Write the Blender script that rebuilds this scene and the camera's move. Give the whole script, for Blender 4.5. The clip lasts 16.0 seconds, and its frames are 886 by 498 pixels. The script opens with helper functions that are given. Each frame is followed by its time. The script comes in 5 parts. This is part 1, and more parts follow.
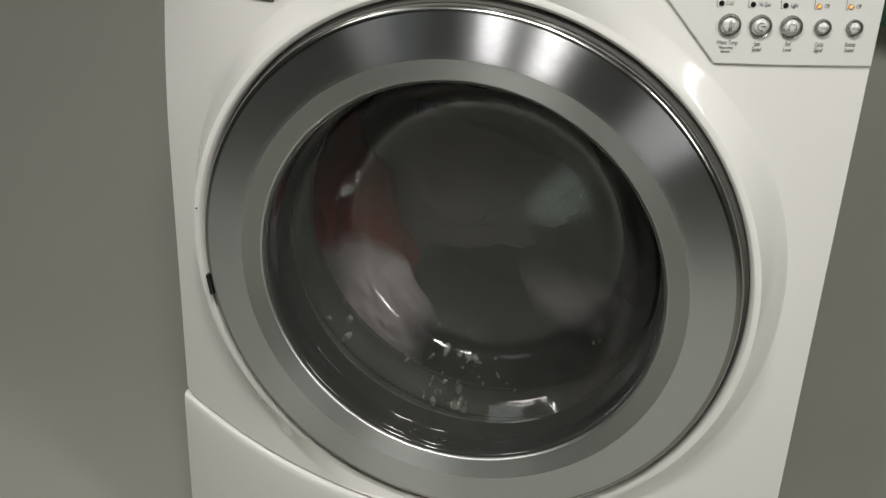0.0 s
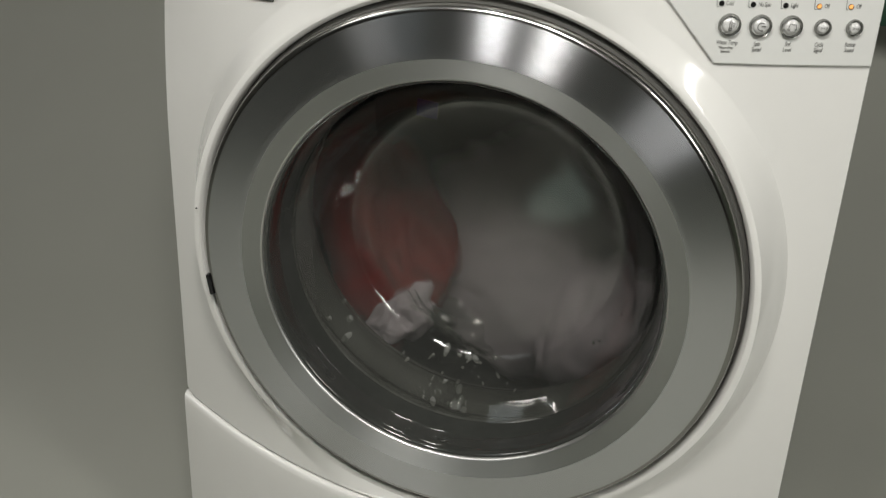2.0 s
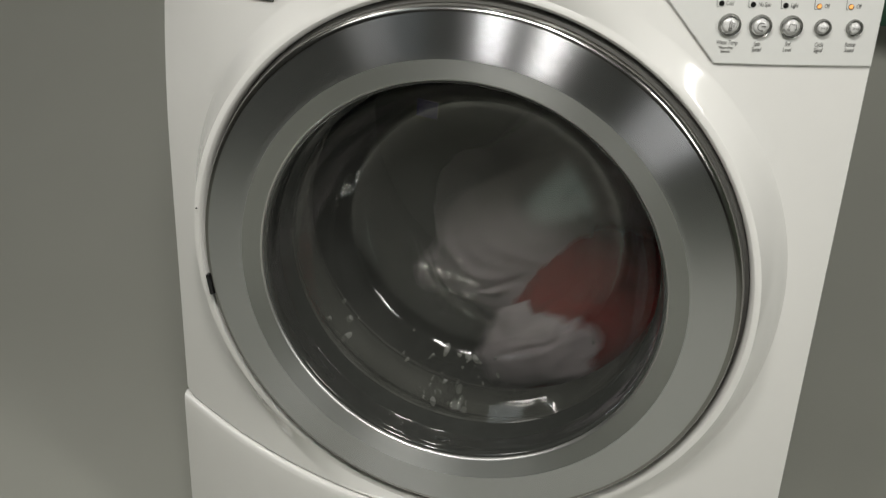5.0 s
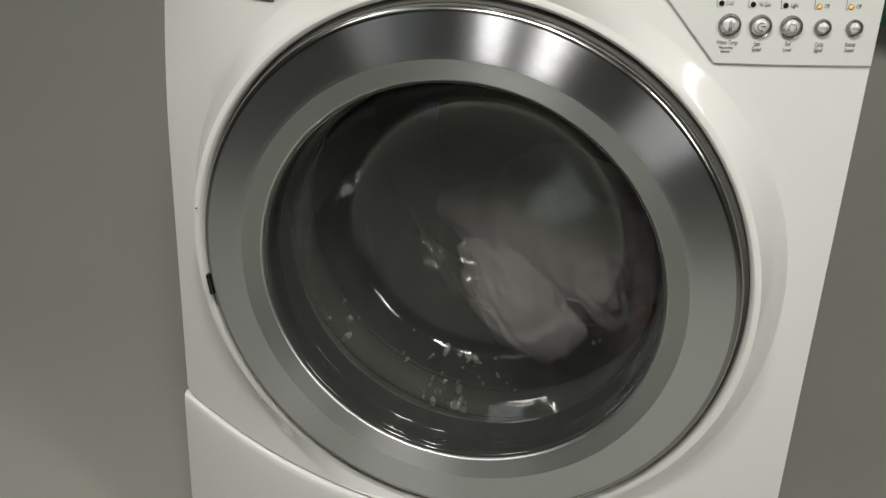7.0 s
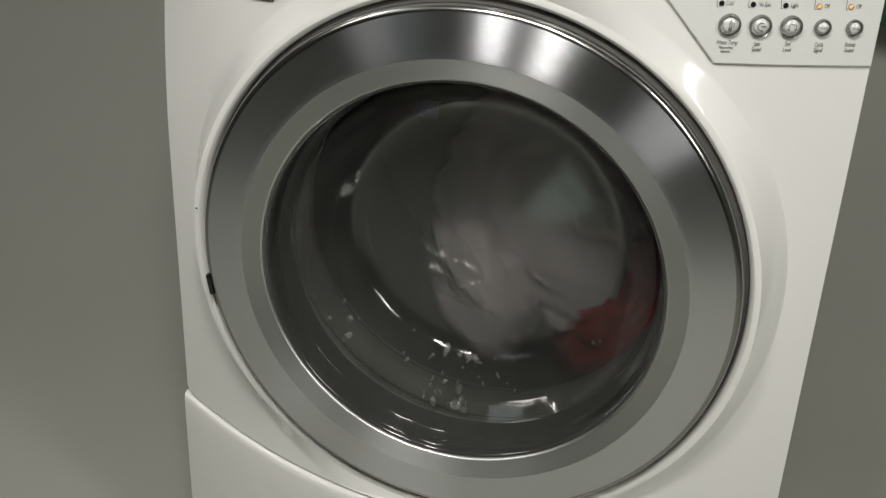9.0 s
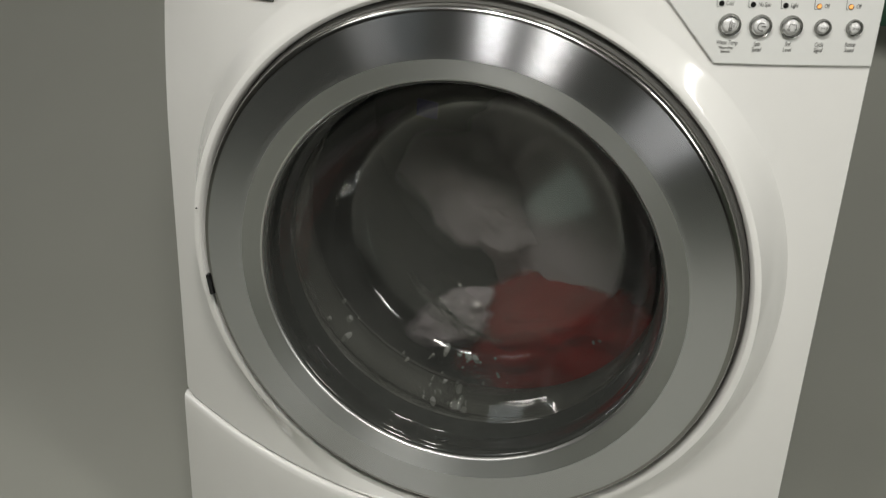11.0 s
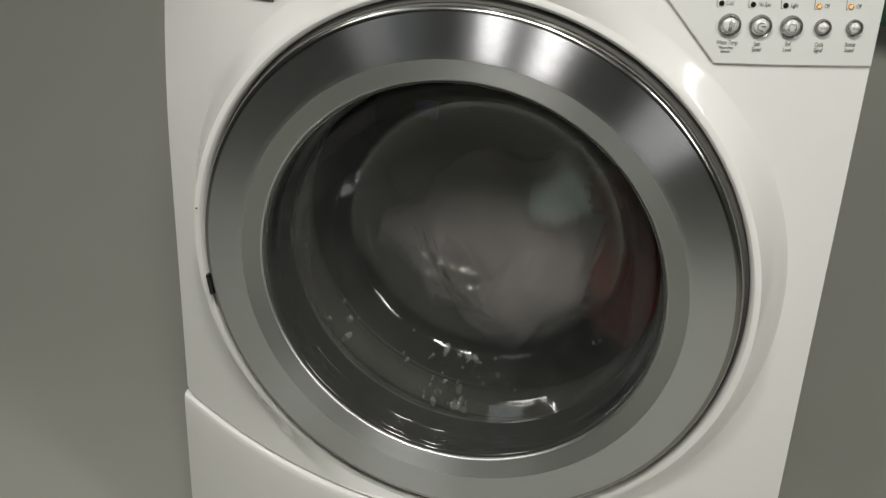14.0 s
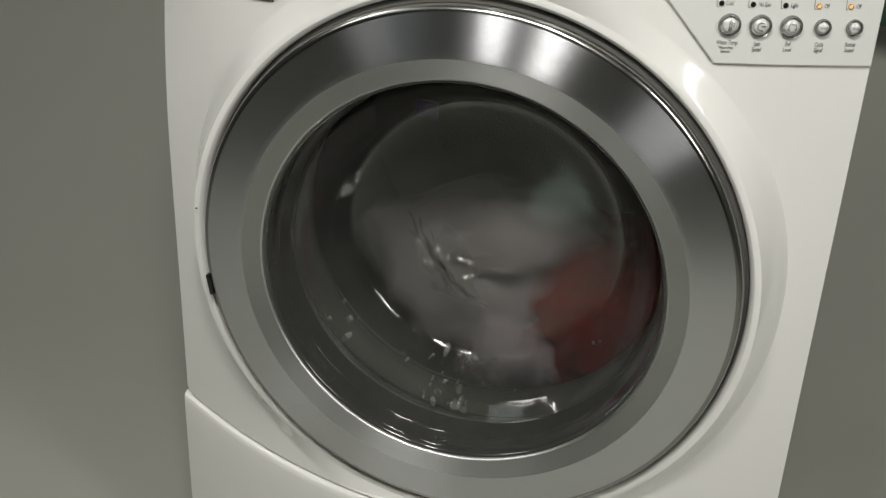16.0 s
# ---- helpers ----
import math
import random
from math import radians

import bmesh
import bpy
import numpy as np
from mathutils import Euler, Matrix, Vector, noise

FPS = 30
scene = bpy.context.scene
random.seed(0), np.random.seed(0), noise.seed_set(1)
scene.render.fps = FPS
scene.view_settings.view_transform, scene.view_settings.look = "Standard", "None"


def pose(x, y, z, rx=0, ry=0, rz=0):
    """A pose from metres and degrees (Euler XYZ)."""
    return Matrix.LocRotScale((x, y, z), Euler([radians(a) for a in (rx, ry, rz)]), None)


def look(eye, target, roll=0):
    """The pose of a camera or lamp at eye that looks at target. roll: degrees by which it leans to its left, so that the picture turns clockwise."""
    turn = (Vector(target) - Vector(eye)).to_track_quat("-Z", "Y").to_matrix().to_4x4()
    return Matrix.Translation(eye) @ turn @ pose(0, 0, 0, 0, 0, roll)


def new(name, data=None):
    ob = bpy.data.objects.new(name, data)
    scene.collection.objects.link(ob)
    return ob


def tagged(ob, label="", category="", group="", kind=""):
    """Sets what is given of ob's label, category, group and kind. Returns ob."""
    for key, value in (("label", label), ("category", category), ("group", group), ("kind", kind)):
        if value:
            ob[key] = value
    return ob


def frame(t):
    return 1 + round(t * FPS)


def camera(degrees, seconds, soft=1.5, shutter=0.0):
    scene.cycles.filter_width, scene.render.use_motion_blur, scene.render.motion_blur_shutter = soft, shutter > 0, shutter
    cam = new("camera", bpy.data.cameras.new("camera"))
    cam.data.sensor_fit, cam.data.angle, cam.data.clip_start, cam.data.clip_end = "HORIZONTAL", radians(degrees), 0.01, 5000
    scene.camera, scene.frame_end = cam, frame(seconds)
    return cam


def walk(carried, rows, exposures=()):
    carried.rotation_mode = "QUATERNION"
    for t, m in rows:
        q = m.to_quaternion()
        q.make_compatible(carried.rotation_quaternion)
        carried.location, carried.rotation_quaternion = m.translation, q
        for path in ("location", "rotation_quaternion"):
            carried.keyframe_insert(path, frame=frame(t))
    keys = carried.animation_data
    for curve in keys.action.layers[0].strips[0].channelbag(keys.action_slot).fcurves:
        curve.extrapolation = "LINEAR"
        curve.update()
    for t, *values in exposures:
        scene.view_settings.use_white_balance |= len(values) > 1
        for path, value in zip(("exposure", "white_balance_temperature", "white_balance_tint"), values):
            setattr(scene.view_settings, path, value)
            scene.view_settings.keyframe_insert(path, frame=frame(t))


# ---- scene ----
ZC = 0.52                      # height of the door's centre over the floor
EYE = (0.2203, -0.9575, ZC + 0.4818)
CAMERA = pose(*EYE, 90 - 25.48, 0, 14.46) @ pose(0, 0, 0, 0, 0, 2.41)
cam = camera(44.65, 16.0, soft=1.35, shutter=1.0)
walk(cam, [(0.0, CAMERA), (16.0, CAMERA)], exposures=[(0.0, -0.05), (16.0, -0.05)])

# ---- light ----
world = bpy.data.worlds.new("world")
scene.world = world
world.use_nodes = True
world.node_tree.nodes["Background"].inputs[0].default_value = (0.80, 0.86, 0.80, 1)
world.node_tree.nodes["Background"].inputs[1].default_value = 0.02


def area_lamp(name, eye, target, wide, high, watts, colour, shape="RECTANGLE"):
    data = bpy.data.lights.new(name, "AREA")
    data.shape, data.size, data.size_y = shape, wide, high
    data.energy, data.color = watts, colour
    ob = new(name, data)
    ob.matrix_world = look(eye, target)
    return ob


DOOR = (0, 0, ZC)
area_lamp("softbox_key", (-0.14, -1.0, ZC + 1.3), DOOR, 0.17, 0.21, 8.6, (1.0, 0.98, 0.94))
area_lamp("softbox_narrow", (0.28, -1.0, ZC + 1.3), DOOR, 0.17, 0.42, 11.5, (1.0, 0.97, 0.92))
area_lamp("softbox_side", (1.85, -1.20, ZC + 1.22), DOOR, 0.36, 0.8, 18, (1.0, 0.985, 0.95))
area_lamp("ceiling_panel", (-1.60, -1.40, ZC + 2.12), (-1.60, -1.35, ZC), 0.95, 1.1, 3.6, (0.88, 0.97, 1.0))
# Added fill lamp without a known source, brightening the left of the backdrop.
area_lamp("west_backdrop_fill", (-1.7, -0.5, ZC + 2.05), (-0.45, 0.75, 0.45), 0.45, 0.9, 14, (1.0, 0.97, 0.92))
# Unseen low lamp, added for the soft green reflection in the door glass.
area_lamp("glass_patch_lamp", (-0.14, -1.08, 0.04), (0.07, 0.09, ZC + 0.045), 0.080, 0.062, 0.011, (0.80, 1.0, 0.89), "ELLIPSE")


# ---- materials ----
def material(name, colour, rough=0.5, metal=0.0, grain=0.0, scale=60.0, bump=0.0, bump_scale=200.0, coat=0.0, spread=0.06, spec=0.5):
    m = bpy.data.materials.new(name)
    m.use_nodes = True
    n, l = m.node_tree.nodes, m.node_tree.links
    b = n["Principled BSDF"]
    b.inputs["Base Color"].default_value = (*colour, 1)
    b.inputs["Roughness"].default_value = rough
    b.inputs["Metallic"].default_value = metal
    b.inputs["Coat Weight"].default_value = coat
    b.inputs["Coat Roughness"].default_value = 0.04
    b.inputs["Specular IOR Level"].default_value = spec
    tc = n.new("ShaderNodeTexCoord")
    if grain:
        big = n.new("ShaderNodeTexNoise")
        big.inputs["Scale"].default_value, big.inputs["Detail"].default_value = scale / 9, 3
        fine = n.new("ShaderNodeTexNoise")
        fine.inputs["Scale"].default_value, fine.inputs["Detail"].default_value = scale, 5
        add = n.new("ShaderNodeMath")
        add.operation = "ADD"
        ramp = n.new("ShaderNodeMapRange")
        ramp.inputs["From Min"].default_value, ramp.inputs["From Max"].default_value = 0.6, 1.4
        ramp.inputs["To Min"].default_value, ramp.inputs["To Max"].default_value = 1 - grain, 1 + grain
        mul = n.new("ShaderNodeVectorMath")
        mul.operation = "MULTIPLY"
        mul.inputs[0].default_value = colour
        rr = n.new("ShaderNodeMapRange")
        rr.inputs["From Min"].default_value, rr.inputs["From Max"].default_value = 0.6, 1.4
        rr.inputs["To Min"].default_value, rr.inputs["To Max"].default_value = max(0.0, rough - spread), min(1, rough + spread)
        for t in (big, fine):
            l.new(tc.outputs["Object"], t.inputs["Vector"])
        l.new(big.outputs["Fac"], add.inputs[0])
        l.new(fine.outputs["Fac"], add.inputs[1])
        l.new(add.outputs[0], ramp.inputs["Value"])
        l.new(add.outputs[0], rr.inputs["Value"])
        l.new(ramp.outputs["Result"], mul.inputs[1])
        l.new(mul.outputs[0], b.inputs["Base Color"])
        l.new(rr.outputs["Result"], b.inputs["Roughness"])
    if bump:
        t = n.new("ShaderNodeTexNoise")
        t.inputs["Scale"].default_value, t.inputs["Detail"].default_value = bump_scale, 4
        bp = n.new("ShaderNodeBump")
        bp.inputs["Strength"].default_value, bp.inputs["Distance"].default_value = bump, 0.002
        l.new(tc.outputs["Object"], t.inputs["Vector"])
        l.new(t.outputs["Fac"], bp.inputs["Height"])
        l.new(bp.outputs["Normal"], b.inputs["Normal"])
    return m


def brushed(name, colour, rough, aniso):
    """Steel brushed round the door's axis."""
    m = material(name, colour, rough, 1.0)
    n, l = m.node_tree.nodes, m.node_tree.links
    b = n["Principled BSDF"]
    tc = n.new("ShaderNodeTexCoord")
    sep = n.new("ShaderNodeSeparateXYZ")
    l.new(tc.outputs["Object"], sep.inputs[0])
    r = n.new("ShaderNodeVectorMath")
    r.operation = "LENGTH"
    comb = n.new("ShaderNodeCombineXYZ")
    l.new(sep.outputs["X"], comb.inputs["X"])
    l.new(sep.outputs["Z"], comb.inputs["Y"])
    l.new(comb.outputs[0], r.inputs[0])
    norm = n.new("ShaderNodeVectorMath")
    norm.operation = "NORMALIZE"
    l.new(comb.outputs[0], norm.inputs[0])
    arc = n.new("ShaderNodeVectorMath")
    arc.operation = "SCALE"
    arc.inputs["Scale"].default_value = 1.2
    l.new(norm.outputs[0], arc.inputs[0])
    sp = n.new("ShaderNodeSeparateXYZ")
    l.new(arc.outputs[0], sp.inputs[0])
    lines = n.new("ShaderNodeMath")
    lines.operation = "MULTIPLY"
    lines.inputs[1].default_value = 420
    l.new(r.outputs["Value"], lines.inputs[0])
    co = n.new("ShaderNodeCombineXYZ")
    l.new(sp.outputs["X"], co.inputs["X"])
    l.new(sp.outputs["Y"], co.inputs["Y"])
    l.new(lines.outputs[0], co.inputs["Z"])
    t = n.new("ShaderNodeTexNoise")
    t.inputs["Scale"].default_value, t.inputs["Detail"].default_value = 1.0, 3
    l.new(co.outputs[0], t.inputs["Vector"])
    mr = n.new("ShaderNodeMapRange")
    mr.inputs["To Min"].default_value, mr.inputs["To Max"].default_value = rough - 0.008, rough + 0.012
    l.new(t.outputs["Fac"], mr.inputs["Value"])
    smear = n.new("ShaderNodeTexNoise")
    smear.inputs["Scale"].default_value, smear.inputs["Detail"].default_value, smear.inputs["Roughness"].default_value = 16, 6, 0.65
    l.new(tc.outputs["Object"], smear.inputs["Vector"])
    sm = n.new("ShaderNodeMapRange")
    sm.inputs["From Min"].default_value, sm.inputs["From Max"].default_value = 0.35, 0.7
    sm.inputs["To Min"].default_value, sm.inputs["To Max"].default_value = 0.0, 0.010
    l.new(smear.outputs["Fac"], sm.inputs["Value"])
    tot = n.new("ShaderNodeMath")
    l.new(mr.outputs["Result"], tot.inputs[0])
    l.new(sm.outputs["Result"], tot.inputs[1])
    l.new(tot.outputs[0], b.inputs["Roughness"])
    tan = n.new("ShaderNodeTangent")
    tan.direction_type, tan.axis = "RADIAL", "Y"
    l.new(tan.outputs[0], b.inputs["Tangent"])
    b.inputs["Anisotropic"].default_value = aniso
    b.inputs["Anisotropic Rotation"].default_value = 0.25
    return m


def clear_glass(name, tint, film, rough=0.03, ior=1.52, most=0.14):
    """Clear glass; its thin light-scattering film is partly soap, partly painted reflection haze."""
    m = bpy.data.materials.new(name)
    m.use_nodes = True
    n, l = m.node_tree.nodes, m.node_tree.links
    out = n["Material Output"]
    tr = n.new("ShaderNodeBsdfTransparent")
    tr.inputs[0].default_value = (*tint, 1)
    df = n.new("ShaderNodeBsdfDiffuse")
    df.inputs[0].default_value = (0.6, 0.62, 0.58, 1)
    soap = n.new("ShaderNodeMixShader")
    tc = n.new("ShaderNodeTexCoord")
    nz = n.new("ShaderNodeTexNoise")
    nz.inputs["Scale"].default_value, nz.inputs["Detail"].default_value = 14, 5
    mr = n.new("ShaderNodeMapRange")
    mr.inputs["From Min"].default_value, mr.inputs["From Max"].default_value = 0.3, 0.7
    mr.inputs["To Min"].default_value, mr.inputs["To Max"].default_value = film * 0.6, film * 1.4
    l.new(tc.outputs["Object"], nz.inputs["Vector"])
    l.new(nz.outputs["Fac"], mr.inputs["Value"])
    l.new(mr.outputs["Result"], soap.inputs[0])
    l.new(tr.outputs[0], soap.inputs[1])
    l.new(df.outputs[0], soap.inputs[2])
    gl = n.new("ShaderNodeBsdfGlossy")
    gl.inputs["Roughness"].default_value = rough
    fr = n.new("ShaderNodeFresnel")
    fr.inputs["IOR"].default_value = ior
    top = n.new("ShaderNodeMath")
    top.operation = "MINIMUM"
    top.inputs[1].default_value = most
    l.new(fr.outputs[0], top.inputs[0])
    mix = n.new("ShaderNodeMixShader")
    l.new(top.outputs[0], mix.inputs[0])
    l.new(soap.outputs[0], mix.inputs[1])
    l.new(gl.outputs[0], mix.inputs[2])
    l.new(mix.outputs[0], out.inputs["Surface"])
    return m


def glow(name, colour, strength):
    m = material(name, colour, 0.3)
    b = m.node_tree.nodes["Principled BSDF"]
    b.inputs["Emission Color"].default_value = (*colour, 1)
    b.inputs["Emission Strength"].default_value = strength
    return m


WHITE = material("white_enamel", (0.80, 0.795, 0.76), 0.16, grain=0.012, scale=40, coat=0.5, bump=0.012, bump_scale=90, spread=0.03)
PANEL = material("control_panel_plastic", (0.70, 0.705, 0.675), 0.34, grain=0.015, scale=120, bump=0.02, bump_scale=900)
STEEL = brushed("brushed_steel", (0.68, 0.69, 0.71), 0.25, 1.0)
STEEL_INNER = brushed("satin_steel", (0.52, 0.53, 0.52), 0.42, 0.85)
RIM = material("rolled_steel", (0.36, 0.355, 0.34), 0.20, 1.0, grain=0.03, scale=90, spread=0.03)
DARK_CHROME = material("button_chrome", (0.30, 0.30, 0.285), 0.20, 1.0, grain=0.03, scale=400)
BLACK = material("black_gloss_plastic", (0.040, 0.042, 0.038), 0.10, grain=0.12, scale=80, coat=0.5, spread=0.03)
TRIM = material("dark_trim", (0.03, 0.03, 0.028), 0.35, grain=0.15, scale=150)
GASKET = material("grey_rubber", (0.085, 0.088, 0.08), 0.42, grain=0.12, scale=60, bump=0.1, bump_scale=150)
DRUM = material("drum_steel", (0.20, 0.205, 0.19), 0.45, 0.8, grain=0.15, scale=50, bump=0.05)
# Film strength also makes up the pale haze of reflections in the glass.
GLASS = clear_glass("door_glass", (0.775, 0.775, 0.755), 0.027, 0.055)
WET_GLASS = clear_glass("wet_door_glass", (0.775, 0.775, 0.755), 0.027, 0.08, 1.52, 0.09)
WATER = clear_glass("water", (0.97, 0.98, 0.97), 0.015, 0.15, 1.9, 0.2)
DROP = clear_glass("water_drop", (0.92, 0.93, 0.92), 0.03, 0.10, 2.0, 0.4)
SUDS = material("soap_suds", (0.21, 0.215, 0.205), 0.5, grain=0.1, scale=900, bump=0.2, bump_scale=1500)
EDGE = material("door_edge_grey", (0.13, 0.128, 0.118), 0.4, grain=0.1, scale=120)
LIP = material("satin_lip", (0.66, 0.66, 0.64), 0.38, 1.0, grain=0.03, scale=200)
GAP = material("panel_joint", (0.50, 0.50, 0.48), 0.5, grain=0.1, scale=300)
INK = material("grey_print", (0.12, 0.12, 0.112), 0.5, grain=0.1, scale=800)
LED_DARK = material("unlit_lamp", (0.012, 0.012, 0.012), 0.2, grain=0.1, scale=500)
LED_LIT = glow("lit_lamp", (1.0, 0.47, 0.14), 0.5)
GREY_WALL = material("grey_studio_paper", (0.360, 0.364, 0.322), 0.8, grain=0.03, scale=6, bump=0.05, bump_scale=60)
# Dark paint for unseen walls and ceiling, chosen to cut bounced light.
ROOM = material("room_paint", (0.17, 0.17, 0.155), 0.8, grain=0.04, scale=5)
# Blue-violet of a reflection in the door glass, painted as a colour.
BLUE = material("blue_reflection", (0.10, 0.09, 0.30), 0.5, grain=0.1, scale=300)
# Green for the unseen east wall, added to bounce green light westward.
ROOM_BOUNCE = material("room_green_bounce", (0.27, 0.33, 0.24), 0.8, grain=0.04, scale=5)
GREEN = material("green_laminate", (0.02, 0.07, 0.04), 0.4, grain=0.1, scale=60)


def fabric(name, colour, weave):
    m = material(name, colour, 0.85, grain=0.12, scale=45, bump=0.35, bump_scale=weave, spec=0.3)
    b = m.node_tree.nodes["Principled BSDF"]
    b.inputs["Sheen Weight"].default_value = 0.15
    return m


RED_CLOTH = fabric("wet_red_cotton", (0.30, 0.017, 0.014), 500)
WHITE_CLOTH = fabric("wet_white_cotton", (0.66, 0.595, 0.665), 420)
TERRY = fabric("wet_terry", (0.63, 0.565, 0.63), 700)


# ---- helpers ----
def mesh(name, bm, mat, smooth=True, sharp=40):
    bmesh.ops.recalc_face_normals(bm, faces=bm.faces[:])
    me = bpy.data.meshes.new(name)
    if smooth:
        for f in bm.faces:
            f.smooth = True
        for e in bm.edges:
            if len(e.link_faces) == 2 and e.calc_face_angle(0) > radians(sharp):
                e.smooth = False
    bm.to_mesh(me)
    bm.free()
    me.materials.append(mat)
    return me


def part(name, bm, mat, parent, label="", smooth=True, sharp=40):
    ob = new(name, mesh(name, bm, mat, smooth, sharp))
    ob.parent = parent
    return tagged(ob, label)


def thing(name, bm, mat, label, category="", group="", kind="", smooth=True):
    return tagged(new(name, mesh(name, bm, mat, smooth)), label, category, group, kind)


def revolve(profile, n=160, closed=False):
    """Turn (radius, y) pairs round the y axis."""
    bm = bmesh.new()
    rings = []
    for r, y in profile:
        if r < 1e-6:
            rings.append([bm.verts.new((0, y, 0))])
        else:
            rings.append([bm.verts.new((r * math.cos(2 * math.pi * i / n), y, r * math.sin(2 * math.pi * i / n))) for i in range(n)])
    pairs = list(zip(rings, rings[1:])) + ([(rings[-1], rings[0])] if closed else [])
    for a, b in pairs:
        for i in range(n):
            j = (i + 1) % n
            if len(a) == 1:
                bm.faces.new((a[0], b[i], b[j]))
            elif len(b) == 1:
                bm.faces.new((a[i], a[j], b[0]))
            else:
                bm.faces.new((a[i], a[j], b[j], b[i]))
    return bm


def box(x0, x1, y0, y1, z0, z1, bevel=0.0, seg=2):
    bm = bmesh.new()
    bmesh.ops.create_cube(bm, size=1, matrix=Matrix.Translation(((x0 + x1) / 2, (y0 + y1) / 2, (z0 + z1) / 2)) @ Matrix.Diagonal((x1 - x0, y1 - y0, z1 - z0, 1)))
    if bevel:
        bmesh.ops.bevel(bm, geom=bm.edges[:], offset=bevel, segments=seg, affect="EDGES", profile=0.5)
    return bm


def front(x, z=0.0):
    """The bowed front of the machine: y over x; its upper corner by the drawer rolls back a little."""
    roll = max(0.0, (-x - 0.255) / 0.088) ** 2 * max(0.0, (z - 0.06) / 0.17) ** 2
    return -0.047 + 0.63 * x * x + 0.0125 * roll


def seam(x):
    """The curved joint between front panel and lower panel: z over x."""
    return -0.290 + 0.047 * (abs(x) / 0.343) ** 2


# ---- room ----
def build_room():
    bm = bmesh.new()
    prof = [(-3.6, 0.0), (-1.0, 0.0), (0.2, 0.0)]
    for i in range(0, 19):
        a = i / 18 * math.pi / 2
        prof.append((0.55 + 0.75 * math.sin(a), 0.75 - 0.75 * math.cos(a)))
    prof += [(1.3, 1.6), (1.3, 2.75)]
    rows = [[bm.verts.new((x, y, z)) for y, z in prof] for x in np.linspace(-3.2, 3.2, 9)]
    for a, b in zip(rows, rows[1:]):
        for i in range(len(prof) - 1):
            bm.faces.new((a[i], a[i + 1], b[i + 1], b[i]))
    thing("backdrop", bm, GREY_WALL, "seamless matt grey studio backdrop sweeping from wall to floor", "backdrop", kind="structure")
    # Unseen walls, added to close the room and shape its bounced light.
    for nm, b in (("wall_west", (-3.3, -3.2, -3.6, 1.4, -0.05, 2.75)), ("wall_east", (3.2, 3.3, -3.6, 1.4, -0.05, 2.75)), ("wall_south", (-3.3, 3.3, -3.7, -3.6, -0.05, 2.75))):
        thing(nm, box(*b), ROOM_BOUNCE if nm == "wall_east" else ROOM, "unseen plain matt painted wall closing the studio, dark grey, on the east green for bounced light", "wall", kind="structure", smooth=False)
    thing("ceiling", box(-3.3, 3.3, -3.7, 1.4, 2.75, 2.85), ROOM, "unseen plain matt dark grey painted ceiling", "ceiling", kind="structure", smooth=False)


build_room()


def build_bench():
    bench = tagged(new("work_bench"), "bench with a dark green laminate top behind the washing machine", "bench")
    bench.matrix_world = pose(0.92, 1.15, 0)
    part("bench_top", box(-0.50, 0.50, -0.05, 0.09, 0.560, 0.620, 0.006), GREEN, bench)
    for x in (0.10, 0.46):
        for y, z in ((-0.02, 0.315), (0.06, 0.43)):
            part("leg", box(x - 0.015, x + 0.015, y - 0.015, y + 0.015, z - 0.06, 0.559, 0.003), GREEN, bench)


build_bench()

# ---- washing machine ----
machine = tagged(new("washing_machine"), "white front-loading washing machine with a round steel-ringed glass door, running", "washing machine")
machine.matrix_world = pose(0, 0, ZC)


def text(words, size, x, z, parent, name="lettering", shear=0.12):
    """Printed words standing on the bowed control panel, centred at x, z."""
    data = bpy.data.curves.new("words", "FONT")
    data.body, data.size, data.align_x, data.align_y, data.shear = words, size, "CENTER", "CENTER", shear
    data.space_line, data.extrude, data.offset = 0.87, 0.00012, -0.004 * size
    ob = new("words", data)
    me = bpy.data.meshes.new_from_object(ob.evaluated_get(bpy.context.evaluated_depsgraph_get()))
    bpy.data.objects.remove(ob)
    bpy.data.curves.remove(data)
    me.name = name
    me.materials.append(INK)
    t = new(name, me)
    t.parent = parent
    turn = math.degrees(math.atan(1.26 * x))
    t.matrix_local = pose(x, front(x) - 0.0037, z, 90, 0, turn) @ Matrix.Diagonal((0.62, 1, 1, 1))
    return t


